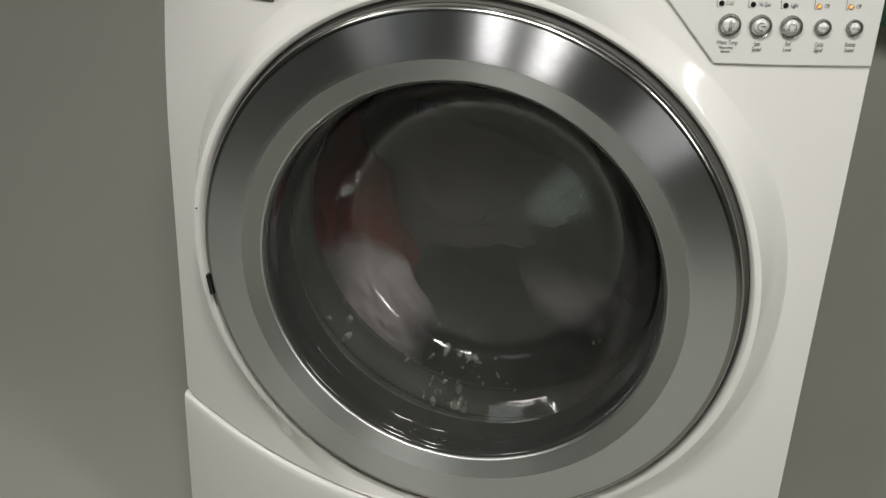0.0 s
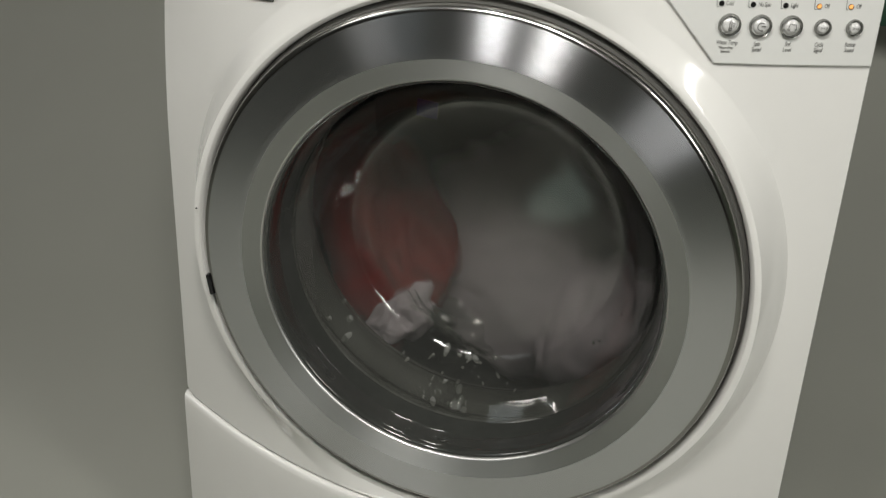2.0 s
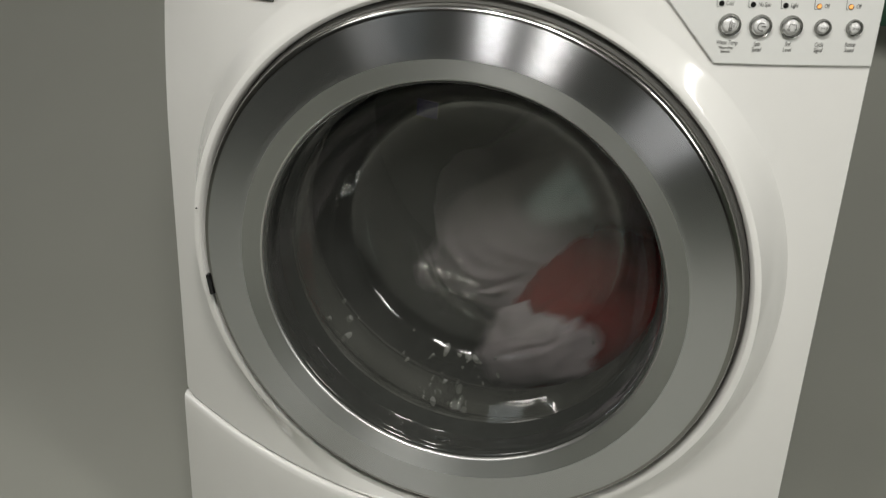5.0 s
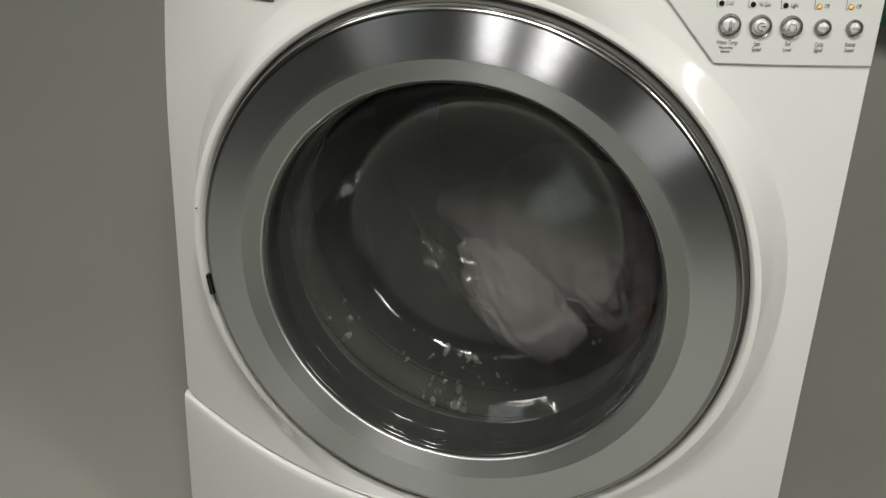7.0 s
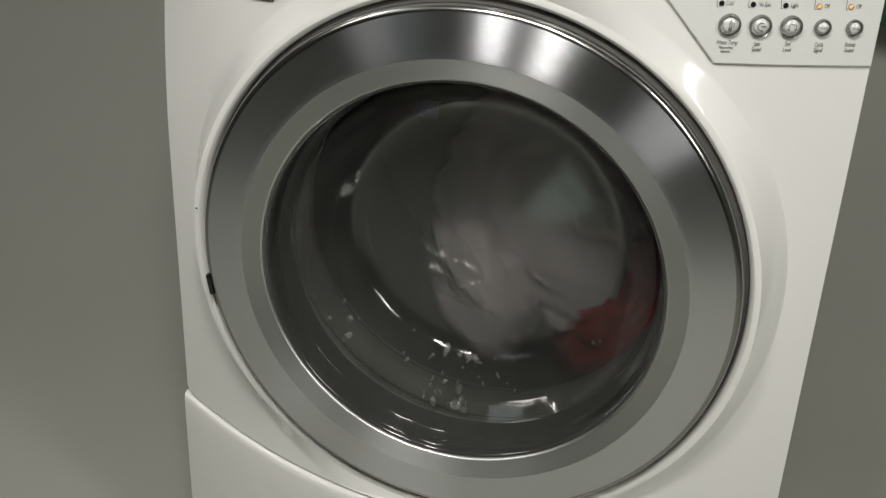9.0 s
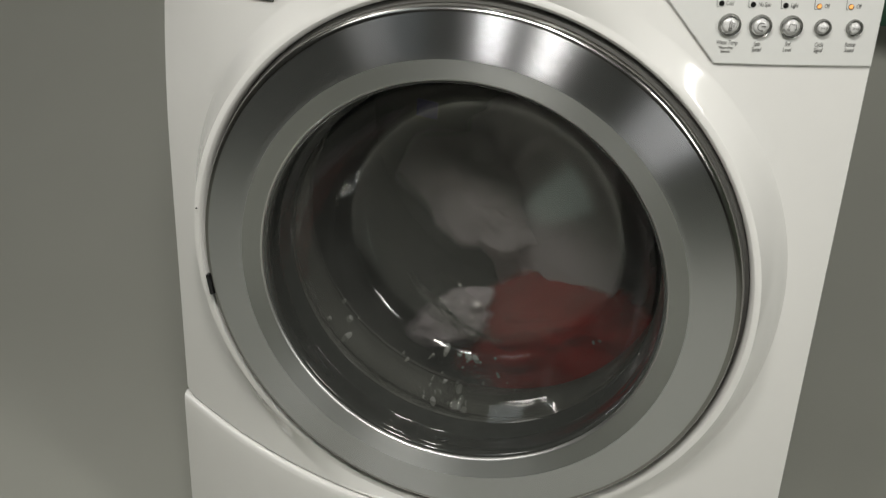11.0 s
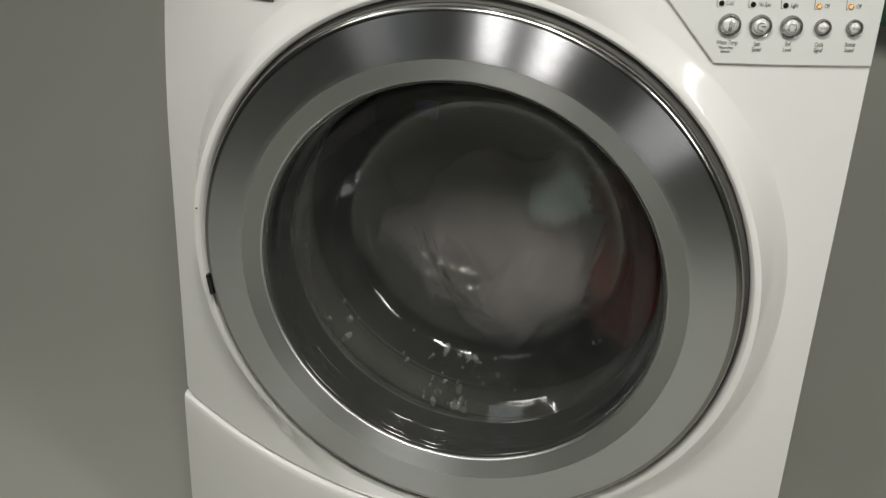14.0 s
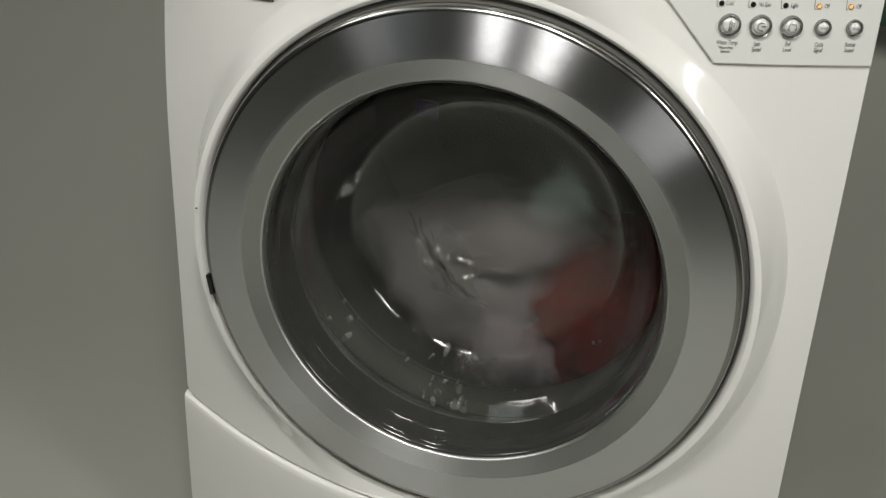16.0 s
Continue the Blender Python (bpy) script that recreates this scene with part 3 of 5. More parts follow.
def rivulets():
    """Water running over the back of the glass in thin wavy threads."""
    holder = tagged(new("water_trickle"), "clear water running in thin glinting threads behind the door glass", "water")
    rng = random.Random(8)
    for k in range(4):
        bm = bmesh.new()
        x0, z0 = -0.108 + 0.0075 * k + rng.uniform(-0.003, 0.003), 0.040 - 0.006 * k
        x1, z1 = -0.078 + 0.010 * k * 0.5, -0.030 - 0.004 * k
        x2, z2 = -0.020 + 0.003 * k, -0.066 - 0.003 * (k % 3) + 0.004 * k
        if k % 2:
            x2, z2 = x1 + 0.012, z1 - 0.012
        path = []
        for i in range(46):
            u = i / 45
            x = (1 - u) ** 2 * x0 + 2 * u * (1 - u) * x1 + u * u * x2
            z = (1 - u) ** 2 * z0 + 2 * u * (1 - u) * z1 + u * u * z2
            w = 0.0035 * noise.noise(Vector((u * 7 + k * 0.4, k * 0.7, 0)))
            path.append((x + w, z + 1.4 * w * math.sin(u * 40 + k)))
        rings = []
        for i, (x, z) in enumerate(path):
            a, b = path[max(i - 1, 0)], path[min(i + 1, 45)]
            d = Vector((b[0] - a[0], b[1] - a[1])).normalized()
            r = (0.0012 + 0.0030 * max(0, 0.5 + noise.noise(Vector((i * 0.22, k * 3.0, 1))))) * math.sin(math.pi * (0.03 + 0.94 * i / 45)) ** 0.5
            rings.append([bm.verts.new((x - d.y * r * math.cos(t), -0.4 * r * math.sin(t), z + d.x * r * math.cos(t))) for t in np.linspace(0, 2 * math.pi, 9)[:-1]])
        for a, b in zip(rings, rings[1:]):
            for i in range(8):
                bm.faces.new((a[i], a[(i + 1) % 8], b[(i + 1) % 8], b[i]))
        bm.faces.new(rings[0])
        bm.faces.new(rings[-1][::-1])
        part("rivulet", bm, WATER, holder, sharp=80)
    # a rippled sheet of water between the threads
    bm = bmesh.new()
    n = 120
    grid = {}
    for i in range(n + 1):
        for j in range(n + 1):
            u, v = i / n * 2 - 1, j / n * 2 - 1
            if u * u + v * v > 0.55 + 0.9 * noise.noise(Vector((u * 1.8, v * 1.8, 3.0))):
                continue
            x = -0.062 + 0.050 * u + 0.012 * v * -1
            z = -0.012 + 0.052 * v
            along, across = (x * 0.6 - z * 0.8), (x * 0.8 + z * 0.6)
            bend = 0.011 * noise.noise(Vector((x * 26, z * 26, 2.0))) + 0.004 * noise.noise(Vector((x * 90, z * 90, 4.0)))
            h = math.sin((across * 0.35 + z + bend) * 2 * math.pi / 0.024) * (0.75 + noise.noise(Vector((x * 45, z * 45, 7.0))))
            grid[i, j] = bm.verts.new((x, 0.0034 * h * (1 - min(1, (u * u + v * v)) ** 2), z))
    for i in range(n):
        for j in range(n):
            q = [grid.get(k) for k in ((i, j), (i + 1, j), (i + 1, j + 1), (i, j + 1))]
            if all(q):
                bm.faces.new(q)
    part("water_film", bm, WATER, holder, sharp=180)
    return holder


water = rivulets()



def drum_rate(t):
    """Degrees a second, clockwise as one looks in."""
    knots = [(0.0, 285), (2.2, 280), (2.6, 120), (2.8, -60), (3.0, -110), (3.2, 0), (3.45, 130), (3.7, 60), (3.85, 0), (4.5, 0), (5.0, -280), (16.1, -285)]
    for (t0, a), (t1, b) in zip(knots, knots[1:]):
        if t <= t1:
            return a + (b - a) * (t - t0) / (t1 - t0)
    return -285


def motions():
    rows, angle = [], 0.0
    for i in range(81):
        t = i * 0.2
        rows.append((t, pose(0, 0, 0, 0, angle, 0)))
        angle += sum(drum_rate(t + 0.02 * k + 0.01) for k in range(10)) * 0.02
    walk(drum, rows)
    walk(water, [
        (0, pose(0.020, 0.0985, ZC - 0.100, 0, -20, 0)),
        (0.1, pose(0.064, 0.0985, ZC - 0.024, 0, -30, 0)),
        (0.3, pose(0.030, 0.0985, ZC - 0.100, 0, -20, 0)),
        (2.7, pose(0.010, 0.0985, ZC - 0.100, 0, -15, 0)),
        (2.95, pose(0.004, 0.0985, ZC + 0.000, 0, 0, 0)),
        (3.2, pose(0.008, 0.0985, ZC - 0.004, 0, 4, 0)),
        (3.5, pose(0.000, 0.0985, ZC + 0.008, 0, 0, 0)),
        (3.8, pose(-0.010, 0.0985, ZC - 0.090, 0, -15, 0)),
        (4.6, pose(0.020, 0.0985, ZC - 0.100, 0, -20, 0)),
        (5.2, pose(0.016, 0.0985, ZC - 0.042, 0, 0, 0)),
        (5.8, pose(0.026, 0.0985, ZC - 0.052, 0, -5, 0)),
        (6.3, pose(0.012, 0.0985, ZC - 0.036, 0, 0, 0)),
        (6.45, pose(0.026, 0.0985, ZC - 0.052, 0, -8, 0)),
        (6.6, pose(0.020, 0.0985, ZC - 0.080, 0, -20, 0)),
        (6.8, pose(0.016, 0.0985, ZC - 0.034, 0, 4, 0)),
        (7.1, pose(0.022, 0.0985, ZC - 0.042, 0, 0, 0)),
        (7.3, pose(0.016, 0.0985, ZC - 0.032, 0, 5, 0)),
        (7.5, pose(0.030, 0.0985, ZC - 0.090, 0, -20, 0)),
        (7.8, pose(0.026, 0.0985, ZC - 0.046, 0, 0, 0)),
        (8.1, pose(0.026, 0.0985, ZC - 0.054, 0, -4, 0)),
        (8.3, pose(0.026, 0.0985, ZC - 0.038, 0, 6, 0)),
        (8.5, pose(0.030, 0.0985, ZC - 0.080, 0, -20, 0)),
        (8.8, pose(0.020, 0.0985, ZC - 0.040, 0, 5, 0)),
        (9.1, pose(0.026, 0.0985, ZC - 0.050, 0, 0, 0)),
        (10.0, pose(0.016, 0.0985, ZC - 0.062, 0, -5, 0)),
        (11.3, pose(0.020, 0.0985, ZC - 0.080, 0, -18, 0)),
        (11.7, pose(0.026, 0.0985, ZC - 0.042, 0, -4, 0)),
        (12.0, pose(0.000, 0.0985, ZC - 0.050, 0, -10, 0)),
        (12.3, pose(0.011, 0.0985, ZC - 0.034, 0, 4, 0)),
        (12.6, pose(0.016, 0.0985, ZC - 0.042, 0, -3, 0)),
        (12.9, pose(0.022, 0.0985, ZC - 0.042, 0, 0, 0)),
        (13.1, pose(0.010, 0.0985, ZC - 0.060, 0, -10, 0)),
        (13.3, pose(0.016, 0.0985, ZC - 0.036, 0, 4, 0)),
        (13.5, pose(0.022, 0.0985, ZC - 0.042, 0, -3, 0)),
        (13.8, pose(0.016, 0.0985, ZC - 0.038, 0, 4, 0)),
        (14.2, pose(0.026, 0.0985, ZC - 0.062, 0, -6, 0)),
        (14.5, pose(0.016, 0.0985, ZC - 0.034, 0, 2, 0)),
        (15.0, pose(0.020, 0.0985, ZC - 0.042, 0, 0, 0)),
        (15.4, pose(0.014, 0.0985, ZC - 0.036, 0, 3, 0)),
        (16.0, pose(0.016, 0.0985, ZC - 0.038, 0, 0, 0)),
    ])
    # laundry: turn about the drum axis
    walk(red, [
        (0, pose(-0.195, 0.186, 0.457, 0, 80, 0)),
        (0.1, pose(-0.203, 0.198, 0.492, 0, 75, 0)),
        (0.2, pose(-0.064, 0.165, 0.586, 0, 90, 0)),
        (0.3, pose(-0.019, 0.165, 0.502, 0, 88, 0)),
        (0.4, pose(0.002, 0.165, 0.448, 0, 72, 0)),
        (0.5, pose(0.055, 0.165, 0.394, 0, 20, 0)),
        (0.6, pose(0.030, 0.165, 0.317, 0, 5, 0)),
        (0.7, pose(-0.069, 0.165, 0.332, 0, 25, 0)),
        (0.8, pose(-0.105, 0.165, 0.349, 0, 45, 0)),
        (0.9, pose(-0.137, 0.165, 0.375, 0, 60, 0)),
        (1, pose(-0.194, 0.186, 0.489, 0, 80, 0)),
        (1.1, pose(-0.131, 0.165, 0.563, 0, 165, 0)),
        (1.2, pose(-0.116, 0.165, 0.537, 0, 210, 0)),
        (1.3, pose(-0.078, 0.165, 0.426, 0, 240, 0)),
        (1.4, pose(-0.088, 0.165, 0.422, 0, 235, 0)),
        (1.5, pose(-0.054, 0.165, 0.406, 0, 205, 0)),
        (1.6, pose(-0.080, 0.165, 0.408, 0, 220, 0)),
        (1.7, pose(-0.084, 0.165, 0.402, 0, 240, 0)),
        (1.8, pose(-0.15, 0.165, 0.482, 0, 260, 0)),
        (1.9, pose(-0.151, 0.165, 0.504, 0, 270, 0)),
        (2, pose(-0.143, 0.165, 0.453, 0, 255, 0)),
        (2.1, pose(-0.157, 0.165, 0.42, 0, 240, 0)),
        (2.2, pose(-0.135, 0.165, 0.416, 0, 235, 0)),
        (2.3, pose(-0.128, 0.165, 0.455, 0, 230, 0)),
        (2.4, pose(-0.142, 0.165, 0.479, 0, 250, 0)),
        (2.5, pose(-0.105, 0.165, 0.533, 0, 300, 0)),
        (2.6, pose(-0.085, 0.165, 0.480, 0, 260, 0)),
        (2.7, pose(-0.027, 0.165, 0.397, 0, 245, 0)),
        (2.8, pose(0.017, 0.165, 0.35, 0, 200, 0)),
        (2.9, pose(0.048, 0.165, 0.350, 0, 170, 0)),
        (3, pose(0.091, 0.165, 0.369, 0, 150, 0)),
        (3.1, pose(0.096, 0.165, 0.394, 0, 146, 0)),
        (3.3, pose(0.105, 0.165, 0.391, 0, 144, 0)),
        (3.5, pose(0.091, 0.165, 0.369, 0, 150, 0)),
        (3.6, pose(0.041, 0.165, 0.349, 0, 165, 0)),
        (3.7, pose(0.021, 0.165, 0.355, 0, 180, 0)),
        (3.8, pose(0.01, 0.165, 0.353, 0, 186, 0)),
        (4, pose(0.017, 0.165, 0.342, 0, 188, 0)),
        (4.5, pose(0.017, 0.165, 0.342, 0, 188, 0)),
        (4.9, pose(0.077, 0.165, 0.377, 0, 150, 0)),
        (5.1, pose(0.131, 0.165, 0.44, 0, 100, 0)),
        (5.3, pose(0.122, 0.165, 0.53, 0, 60, 0)),
        (5.5, pose(0.022, 0.165, 0.577, 0, 20, 0)),
        (5.7, pose(-0.057, 0.165, 0.437, 0, -30, 0)),
        (5.9, pose(0.039, 0.165, 0.347, 0, -70, 0)),
        (6.1, pose(0.13, 0.165, 0.454, 0, -100, 0)),
        (6.3, pose(0.119, 0.234, 0.531, 0, -120, 0)),
        (6.4, pose(0.023, 0.226, 0.550, 0, -150, 0)),
        (6.5, pose(0.121, 0.150, 0.516, 0, -180, 0)),
        (6.6, pose(0.029, 0.198, 0.374, 0, -190, 0)),
        (6.7, pose(0.079, 0.165, 0.362, 0, -200, 0)),
        (6.8, pose(0.137, 0.165, 0.388, 0, -220, 0)),
        (6.9, pose(0.165, 0.186, 0.434, 0, -240, 0)),
        (7, pose(0.182, 0.210, 0.453, 0, -250, 0)),
        (7.1, pose(0.173, 0.246, 0.475, 0, -260, 0)),
        (7.2, pose(0.148, 0.258, 0.489, 0, -270, 0)),
        (7.3, pose(0.11, 0.246, 0.546, 0, -280, 0)),
        (7.4, pose(0.054, 0.216, 0.580, 0, -340, 0)),
        (7.5, pose(0.053, 0.162, 0.588, 0, -380, 0)),
        (7.6, pose(-0.081, 0.165, 0.405, 0, -300, 0)),
        (7.7, pose(-0.032, 0.165, 0.349, 0, -340, 0)),
        (7.8, pose(0.032, 0.165, 0.345, 0, -380, 0)),
        (7.9, pose(0.079, 0.257, 0.331, 0, -390, 0)),
        (8, pose(0.114, 0.280, 0.350, 0, -410, 0)),
        (8.1, pose(0.145, 0.271, 0.375, 0, -430, 0)),
        (8.2, pose(0.154, 0.258, 0.437, 0, -450, 0)),
        (8.3, pose(0.096, 0.258, 0.533, 0, -480, 0)),
        (8.4, pose(-0.012, 0.230, 0.560, 0, -540, 0)),
        (8.5, pose(0.010, 0.240, 0.579, 0, -570, 0)),
        (8.6, pose(-0.058, 0.210, 0.502, 0, -580, 0)),
        (8.7, pose(-0.069, 0.165, 0.366, 0, -530, 0)),
        (8.8, pose(0.018, 0.165, 0.343, 0, -540, 0)),
        (8.9, pose(0.105, 0.180, 0.363, 0, -550, 0)),
        (9, pose(0.165, 0.190, 0.398, 0, -600, 0)),
        (9.1, pose(0.179, 0.188, 0.421, 0, -620, 0)),
        (9.2, pose(0.172, 0.216, 0.437, 0, -630, 0)),
        (9.4, pose(0.114, 0.216, 0.544, 0, -660, 0)),
        (9.6, pose(0.003, 0.165, 0.575, 0, -720, 0)),
        (9.8, pose(-0.057, 0.165, 0.437, 0, -770, 0)),
        (10, pose(0.017, 0.165, 0.35, 0, -730, 0)),
        (10.2, pose(0.123, 0.165, 0.393, 0, -770, 0)),
        (10.4, pose(0.151, 0.165, 0.5, 0, -830, 0)),
        (10.6, pose(0.055, 0.165, 0.568, 0, -890, 0)),
        (10.8, pose(-0.015, 0.165, 0.429, 0, -930, 0)),
        (11, pose(0.073, 0.165, 0.353, 0, -920, 0)),
        (11.2, pose(0.123, 0.165, 0.393, 0, -940, 0)),
        (11.3, pose(0.11, 0.165, 0.391, 0, -945, 0)),
        (11.4, pose(0.107, 0.165, 0.391, 0, -950, 0)),
        (11.5, pose(0.122, 0.165, 0.424, 0, -960, 0)),
        (11.6, pose(0.111, 0.165, 0.414, 0, -975, 0)),
        (11.7, pose(0.085, 0.165, 0.363, 0, -925, 0)),
        (11.8, pose(0.118, 0.165, 0.358, 0, -930, 0)),
        (11.9, pose(0.146, 0.165, 0.376, 0, -950, 0)),
        (12, pose(0.175, 0.165, 0.413, 0, -975, 0)),
        (12.1, pose(0.178, 0.165, 0.421, 0, -980, 0)),
        (12.2, pose(0.151, 0.165, 0.443, 0, -975, 0)),
        (12.3, pose(0.134, 0.165, 0.418, 0, -960, 0)),
        (12.4, pose(0.116, 0.165, 0.392, 0, -950, 0)),
        (12.5, pose(0.124, 0.165, 0.416, 0, -980, 0)),
        (12.6, pose(0.106, 0.165, 0.435, 0, -990, 0)),
        (12.7, pose(0.116, 0.165, 0.392, 0, -940, 0)),
        (12.8, pose(0.115, 0.165, 0.407, 0, -980, 0)),
        (12.9, pose(0.105, 0.165, 0.367, 0, -940, 0)),
        (13, pose(0.141, 0.165, 0.378, 0, -950, 0)),
        (13.1, pose(0.164, 0.165, 0.405, 0, -975, 0)),
        (13.2, pose(0.143, 0.165, 0.397, 0, -960, 0)),
        (13.3, pose(0.172, 0.186, 0.436, 0, -985, 0)),
        (13.4, pose(0.110, 0.165, 0.506, 0, -1000, 0)),
        (13.5, pose(0.100, 0.165, 0.396, 0, -950, 0)),
        (13.6, pose(0.112, 0.165, 0.419, 0, -960, 0)),
        (13.7, pose(0.117, 0.165, 0.385, 0, -950, 0)),
        (13.8, pose(0.119, 0.165, 0.37, 0, -935, 0)),
        (13.9, pose(0.146, 0.165, 0.427, 0, -950, 0)),
        (14, pose(0.158, 0.18, 0.48, 0, -985, 0)),
        (14.1, pose(0.154, 0.186, 0.506, 0, -990, 0)),
        (14.2, pose(0.127, 0.165, 0.482, 0, -1000, 0)),
        (14.3, pose(0.124, 0.165, 0.446, 0, -985, 0)),
        (14.4, pose(0.121, 0.165, 0.416, 0, -975, 0)),
        (14.5, pose(0.083, 0.165, 0.386, 0, -935, 0)),
        (14.6, pose(0.085, 0.165, 0.363, 0, -930, 0)),
        (14.8, pose(0.143, 0.165, 0.397, 0, -950, 0)),
        (15, pose(0.169, 0.186, 0.458, 0, -980, 0)),
        (15.2, pose(0.108, 0.165, 0.413, 0, -960, 0)),
        (15.3, pose(0.091, 0.165, 0.372, 0, -935, 0)),
        (15.4, pose(0.093, 0.165, 0.348, 0, -915, 0)),
        (15.5, pose(0.104, 0.165, 0.349, 0, -930, 0)),
        (15.6, pose(0.150, 0.165, 0.382, 0, -960, 0)),
        (15.8, pose(0.165, 0.18, 0.408, 0, -975, 0)),
        (16, pose(0.114, 0.165, 0.414, 0, -970, 0)),
    ])
    walk(sheet, [
        (0, pose(-0.082, 0.244, 0.52, 0, 0, 0)),
        (0.1, pose(-0.078, 0.226, 0.527, 0, 0, 0)),
        (0.2, pose(-0.028, 0.208, 0.468, 0, 45, 0)),
        (0.3, pose(0.089, 0.256, 0.466, 0, 80, 0)),
        (0.4, pose(0.09, 0.256, 0.451, 0, 80, 0)),
        (0.5, pose(-0.022, 0.19, 0.555, 0, 10, 0)),
        (0.6, pose(0.023, 0.19, 0.491, 0, 20, 0)),
        (0.7, pose(0.026, 0.19, 0.447, 0, 10, 0)),
        (0.8, pose(0.007, 0.19, 0.421, 0, 0, 0)),
        (0.9, pose(0.016, 0.190, 0.398, 0, 0, 0)),
        (1, pose(-0.036, 0.208, 0.340, 0, 0, 0)),
        (1.1, pose(-0.119, 0.190, 0.391, 0, 70, 0)),
        (1.2, pose(-0.084, 0.19, 0.382, 0, 30, 0)),
        (1.3, pose(0.037, 0.208, 0.522, 0, 60, 0)),
        (1.4, pose(0.052, 0.19, 0.466, 0, 75, 0)),
        (1.5, pose(-0.015, 0.19, 0.556, 0, 15, 0)),
        (1.6, pose(-0.036, 0.19, 0.567, 0, 20, 0)),
        (1.7, pose(-0.013, 0.19, 0.528, 0, 40, 0)),
        (1.8, pose(0.003, 0.19, 0.488, 0, 70, 0)),
        (1.9, pose(-0.010, 0.190, 0.465, 0, 90, 0)),
        (2, pose(0.014, 0.190, 0.453, 0, 95, 0)),
        (2.1, pose(0.098, 0.226, 0.414, 0, 95, 0)),
        (2.2, pose(0.111, 0.256, 0.454, 0, 90, 0)),
        (2.3, pose(0.109, 0.256, 0.407, 0, 80, 0)),
        (2.4, pose(-0.002, 0.19, 0.558, 0, 40, 0)),
        (2.5, pose(0.042, 0.19, 0.508, 0, 20, 0)),
        (2.6, pose(0.04, 0.19, 0.529, 0, 10, 0)),
        (2.7, pose(-0.013, 0.19, 0.528, 0, 5, 0)),
        (2.8, pose(-0.012, 0.19, 0.5, 0, 5, 0)),
        (2.9, pose(0.013, 0.190, 0.459, 0, 0, 0)),
        (3, pose(0.046, 0.190, 0.428, 0, -8, 0)),
        (3.1, pose(0.041, 0.190, 0.453, 0, -14, 0)),
        (3.3, pose(0.053, 0.190, 0.445, 0, -15, 0)),
        (3.5, pose(0.052, 0.190, 0.433, 0, -12, 0)),
        (3.6, pose(0.007, 0.190, 0.458, 0, -4, 0)),
        (3.7, pose(-0.011, 0.19, 0.489, 0, 2, 0)),
        (3.8, pose(-0.015, 0.19, 0.492, 0, 4, 0)),
        (4, pose(-0.010, 0.190, 0.476, 0, 5, 0)),
        (4.5, pose(-0.010, 0.190, 0.476, 0, 5, 0)),
        (4.9, pose(0.038, 0.19, 0.471, 0, -25, 0)),
        (5.1, pose(0.041, 0.19, 0.515, 0, -70, 0)),
        (5.3, pose(-0.067, 0.19, 0.506, 0, -120, 0)),
        (5.5, pose(-0.092, 0.19, 0.427, 0, -150, 0)),
        (5.7, pose(0.011, 0.19, 0.36, 0, -190, 0)),
        (5.9, pose(0.082, 0.19, 0.434, 0, -220, 0)),
        (6.1, pose(0.083, 0.19, 0.493, 0, -240, 0)),
        (6.3, pose(0.073, 0.19, 0.462, 0, -260, 0)),
        (6.4, pose(0.094, 0.190, 0.532, 0, -270, 0)),
        (6.5, pose(0.062, 0.205, 0.468, 0, -290, 0)),
        (6.6, pose(0.090, 0.208, 0.465, 0, -300, 0)),
        (6.7, pose(0.035, 0.19, 0.507, 0, -320, 0)),
        (6.8, pose(0.036, 0.19, 0.493, 0, -340, 0)),
        (6.9, pose(0.055, 0.190, 0.487, 0, -350, 0)),
        (7, pose(0.091, 0.190, 0.469, 0, -360, 0)),
        (7.1, pose(0.095, 0.190, 0.479, 0, -370, 0)),
        (7.2, pose(0.083, 0.19, 0.493, 0, -390, 0)),
        (7.3, pose(0.044, 0.19, 0.487, 0, -420, 0)),
        (7.4, pose(0.022, 0.190, 0.515, 0, -440, 0)),
        (7.5, pose(-0.066, 0.190, 0.493, 0, -425, 0)),
        (7.6, pose(0.054, 0.220, 0.551, 0, -380, 0)),
        (7.7, pose(0.046, 0.19, 0.458, 0, -380, 0)),
        (7.8, pose(0.071, 0.19, 0.484, 0, -400, 0)),
        (7.9, pose(0.090, 0.190, 0.492, 0, -420, 0)),
        (8, pose(0.077, 0.190, 0.494, 0, -440, 0)),
        (8.1, pose(-0.009, 0.190, 0.469, 0, -470, 0)),
        (8.2, pose(-0.008, 0.19, 0.449, 0, -490, 0)),
        (8.3, pose(0.026, 0.19, 0.454, 0, -500, 0)),
        (8.4, pose(-0.004, 0.190, 0.488, 0, -520, 0)),
        (8.5, pose(0.083, 0.190, 0.555, 0, -560, 0)),
        (8.6, pose(0.111, 0.226, 0.438, 0, -600, 0)),
        (8.7, pose(0.111, 0.208, 0.453, 0, -620, 0)),
        (8.8, pose(0.118, 0.208, 0.447, 0, -620, 0)),
        (8.9, pose(0.099, 0.196, 0.463, 0, -640, 0)),
        (9, pose(0.043, 0.190, 0.505, 0, -660, 0)),
        (9.1, pose(0.039, 0.190, 0.471, 0, -680, 0)),
        (9.2, pose(-0.022, 0.19, 0.447, 0, -700, 0)),
        (9.4, pose(-0.077, 0.19, 0.407, 0, -730, 0)),
        (9.6, pose(-0.017, 0.19, 0.356, 0, -770, 0)),
        (9.8, pose(0.063, 0.19, 0.416, 0, -800, 0)),
        (10, pose(0.09, 0.19, 0.494, 0, -830, 0)),
        (10.2, pose(0.001, 0.19, 0.516, 0, -870, 0)),
        (10.4, pose(-0.078, 0.19, 0.437, 0, -900, 0)),
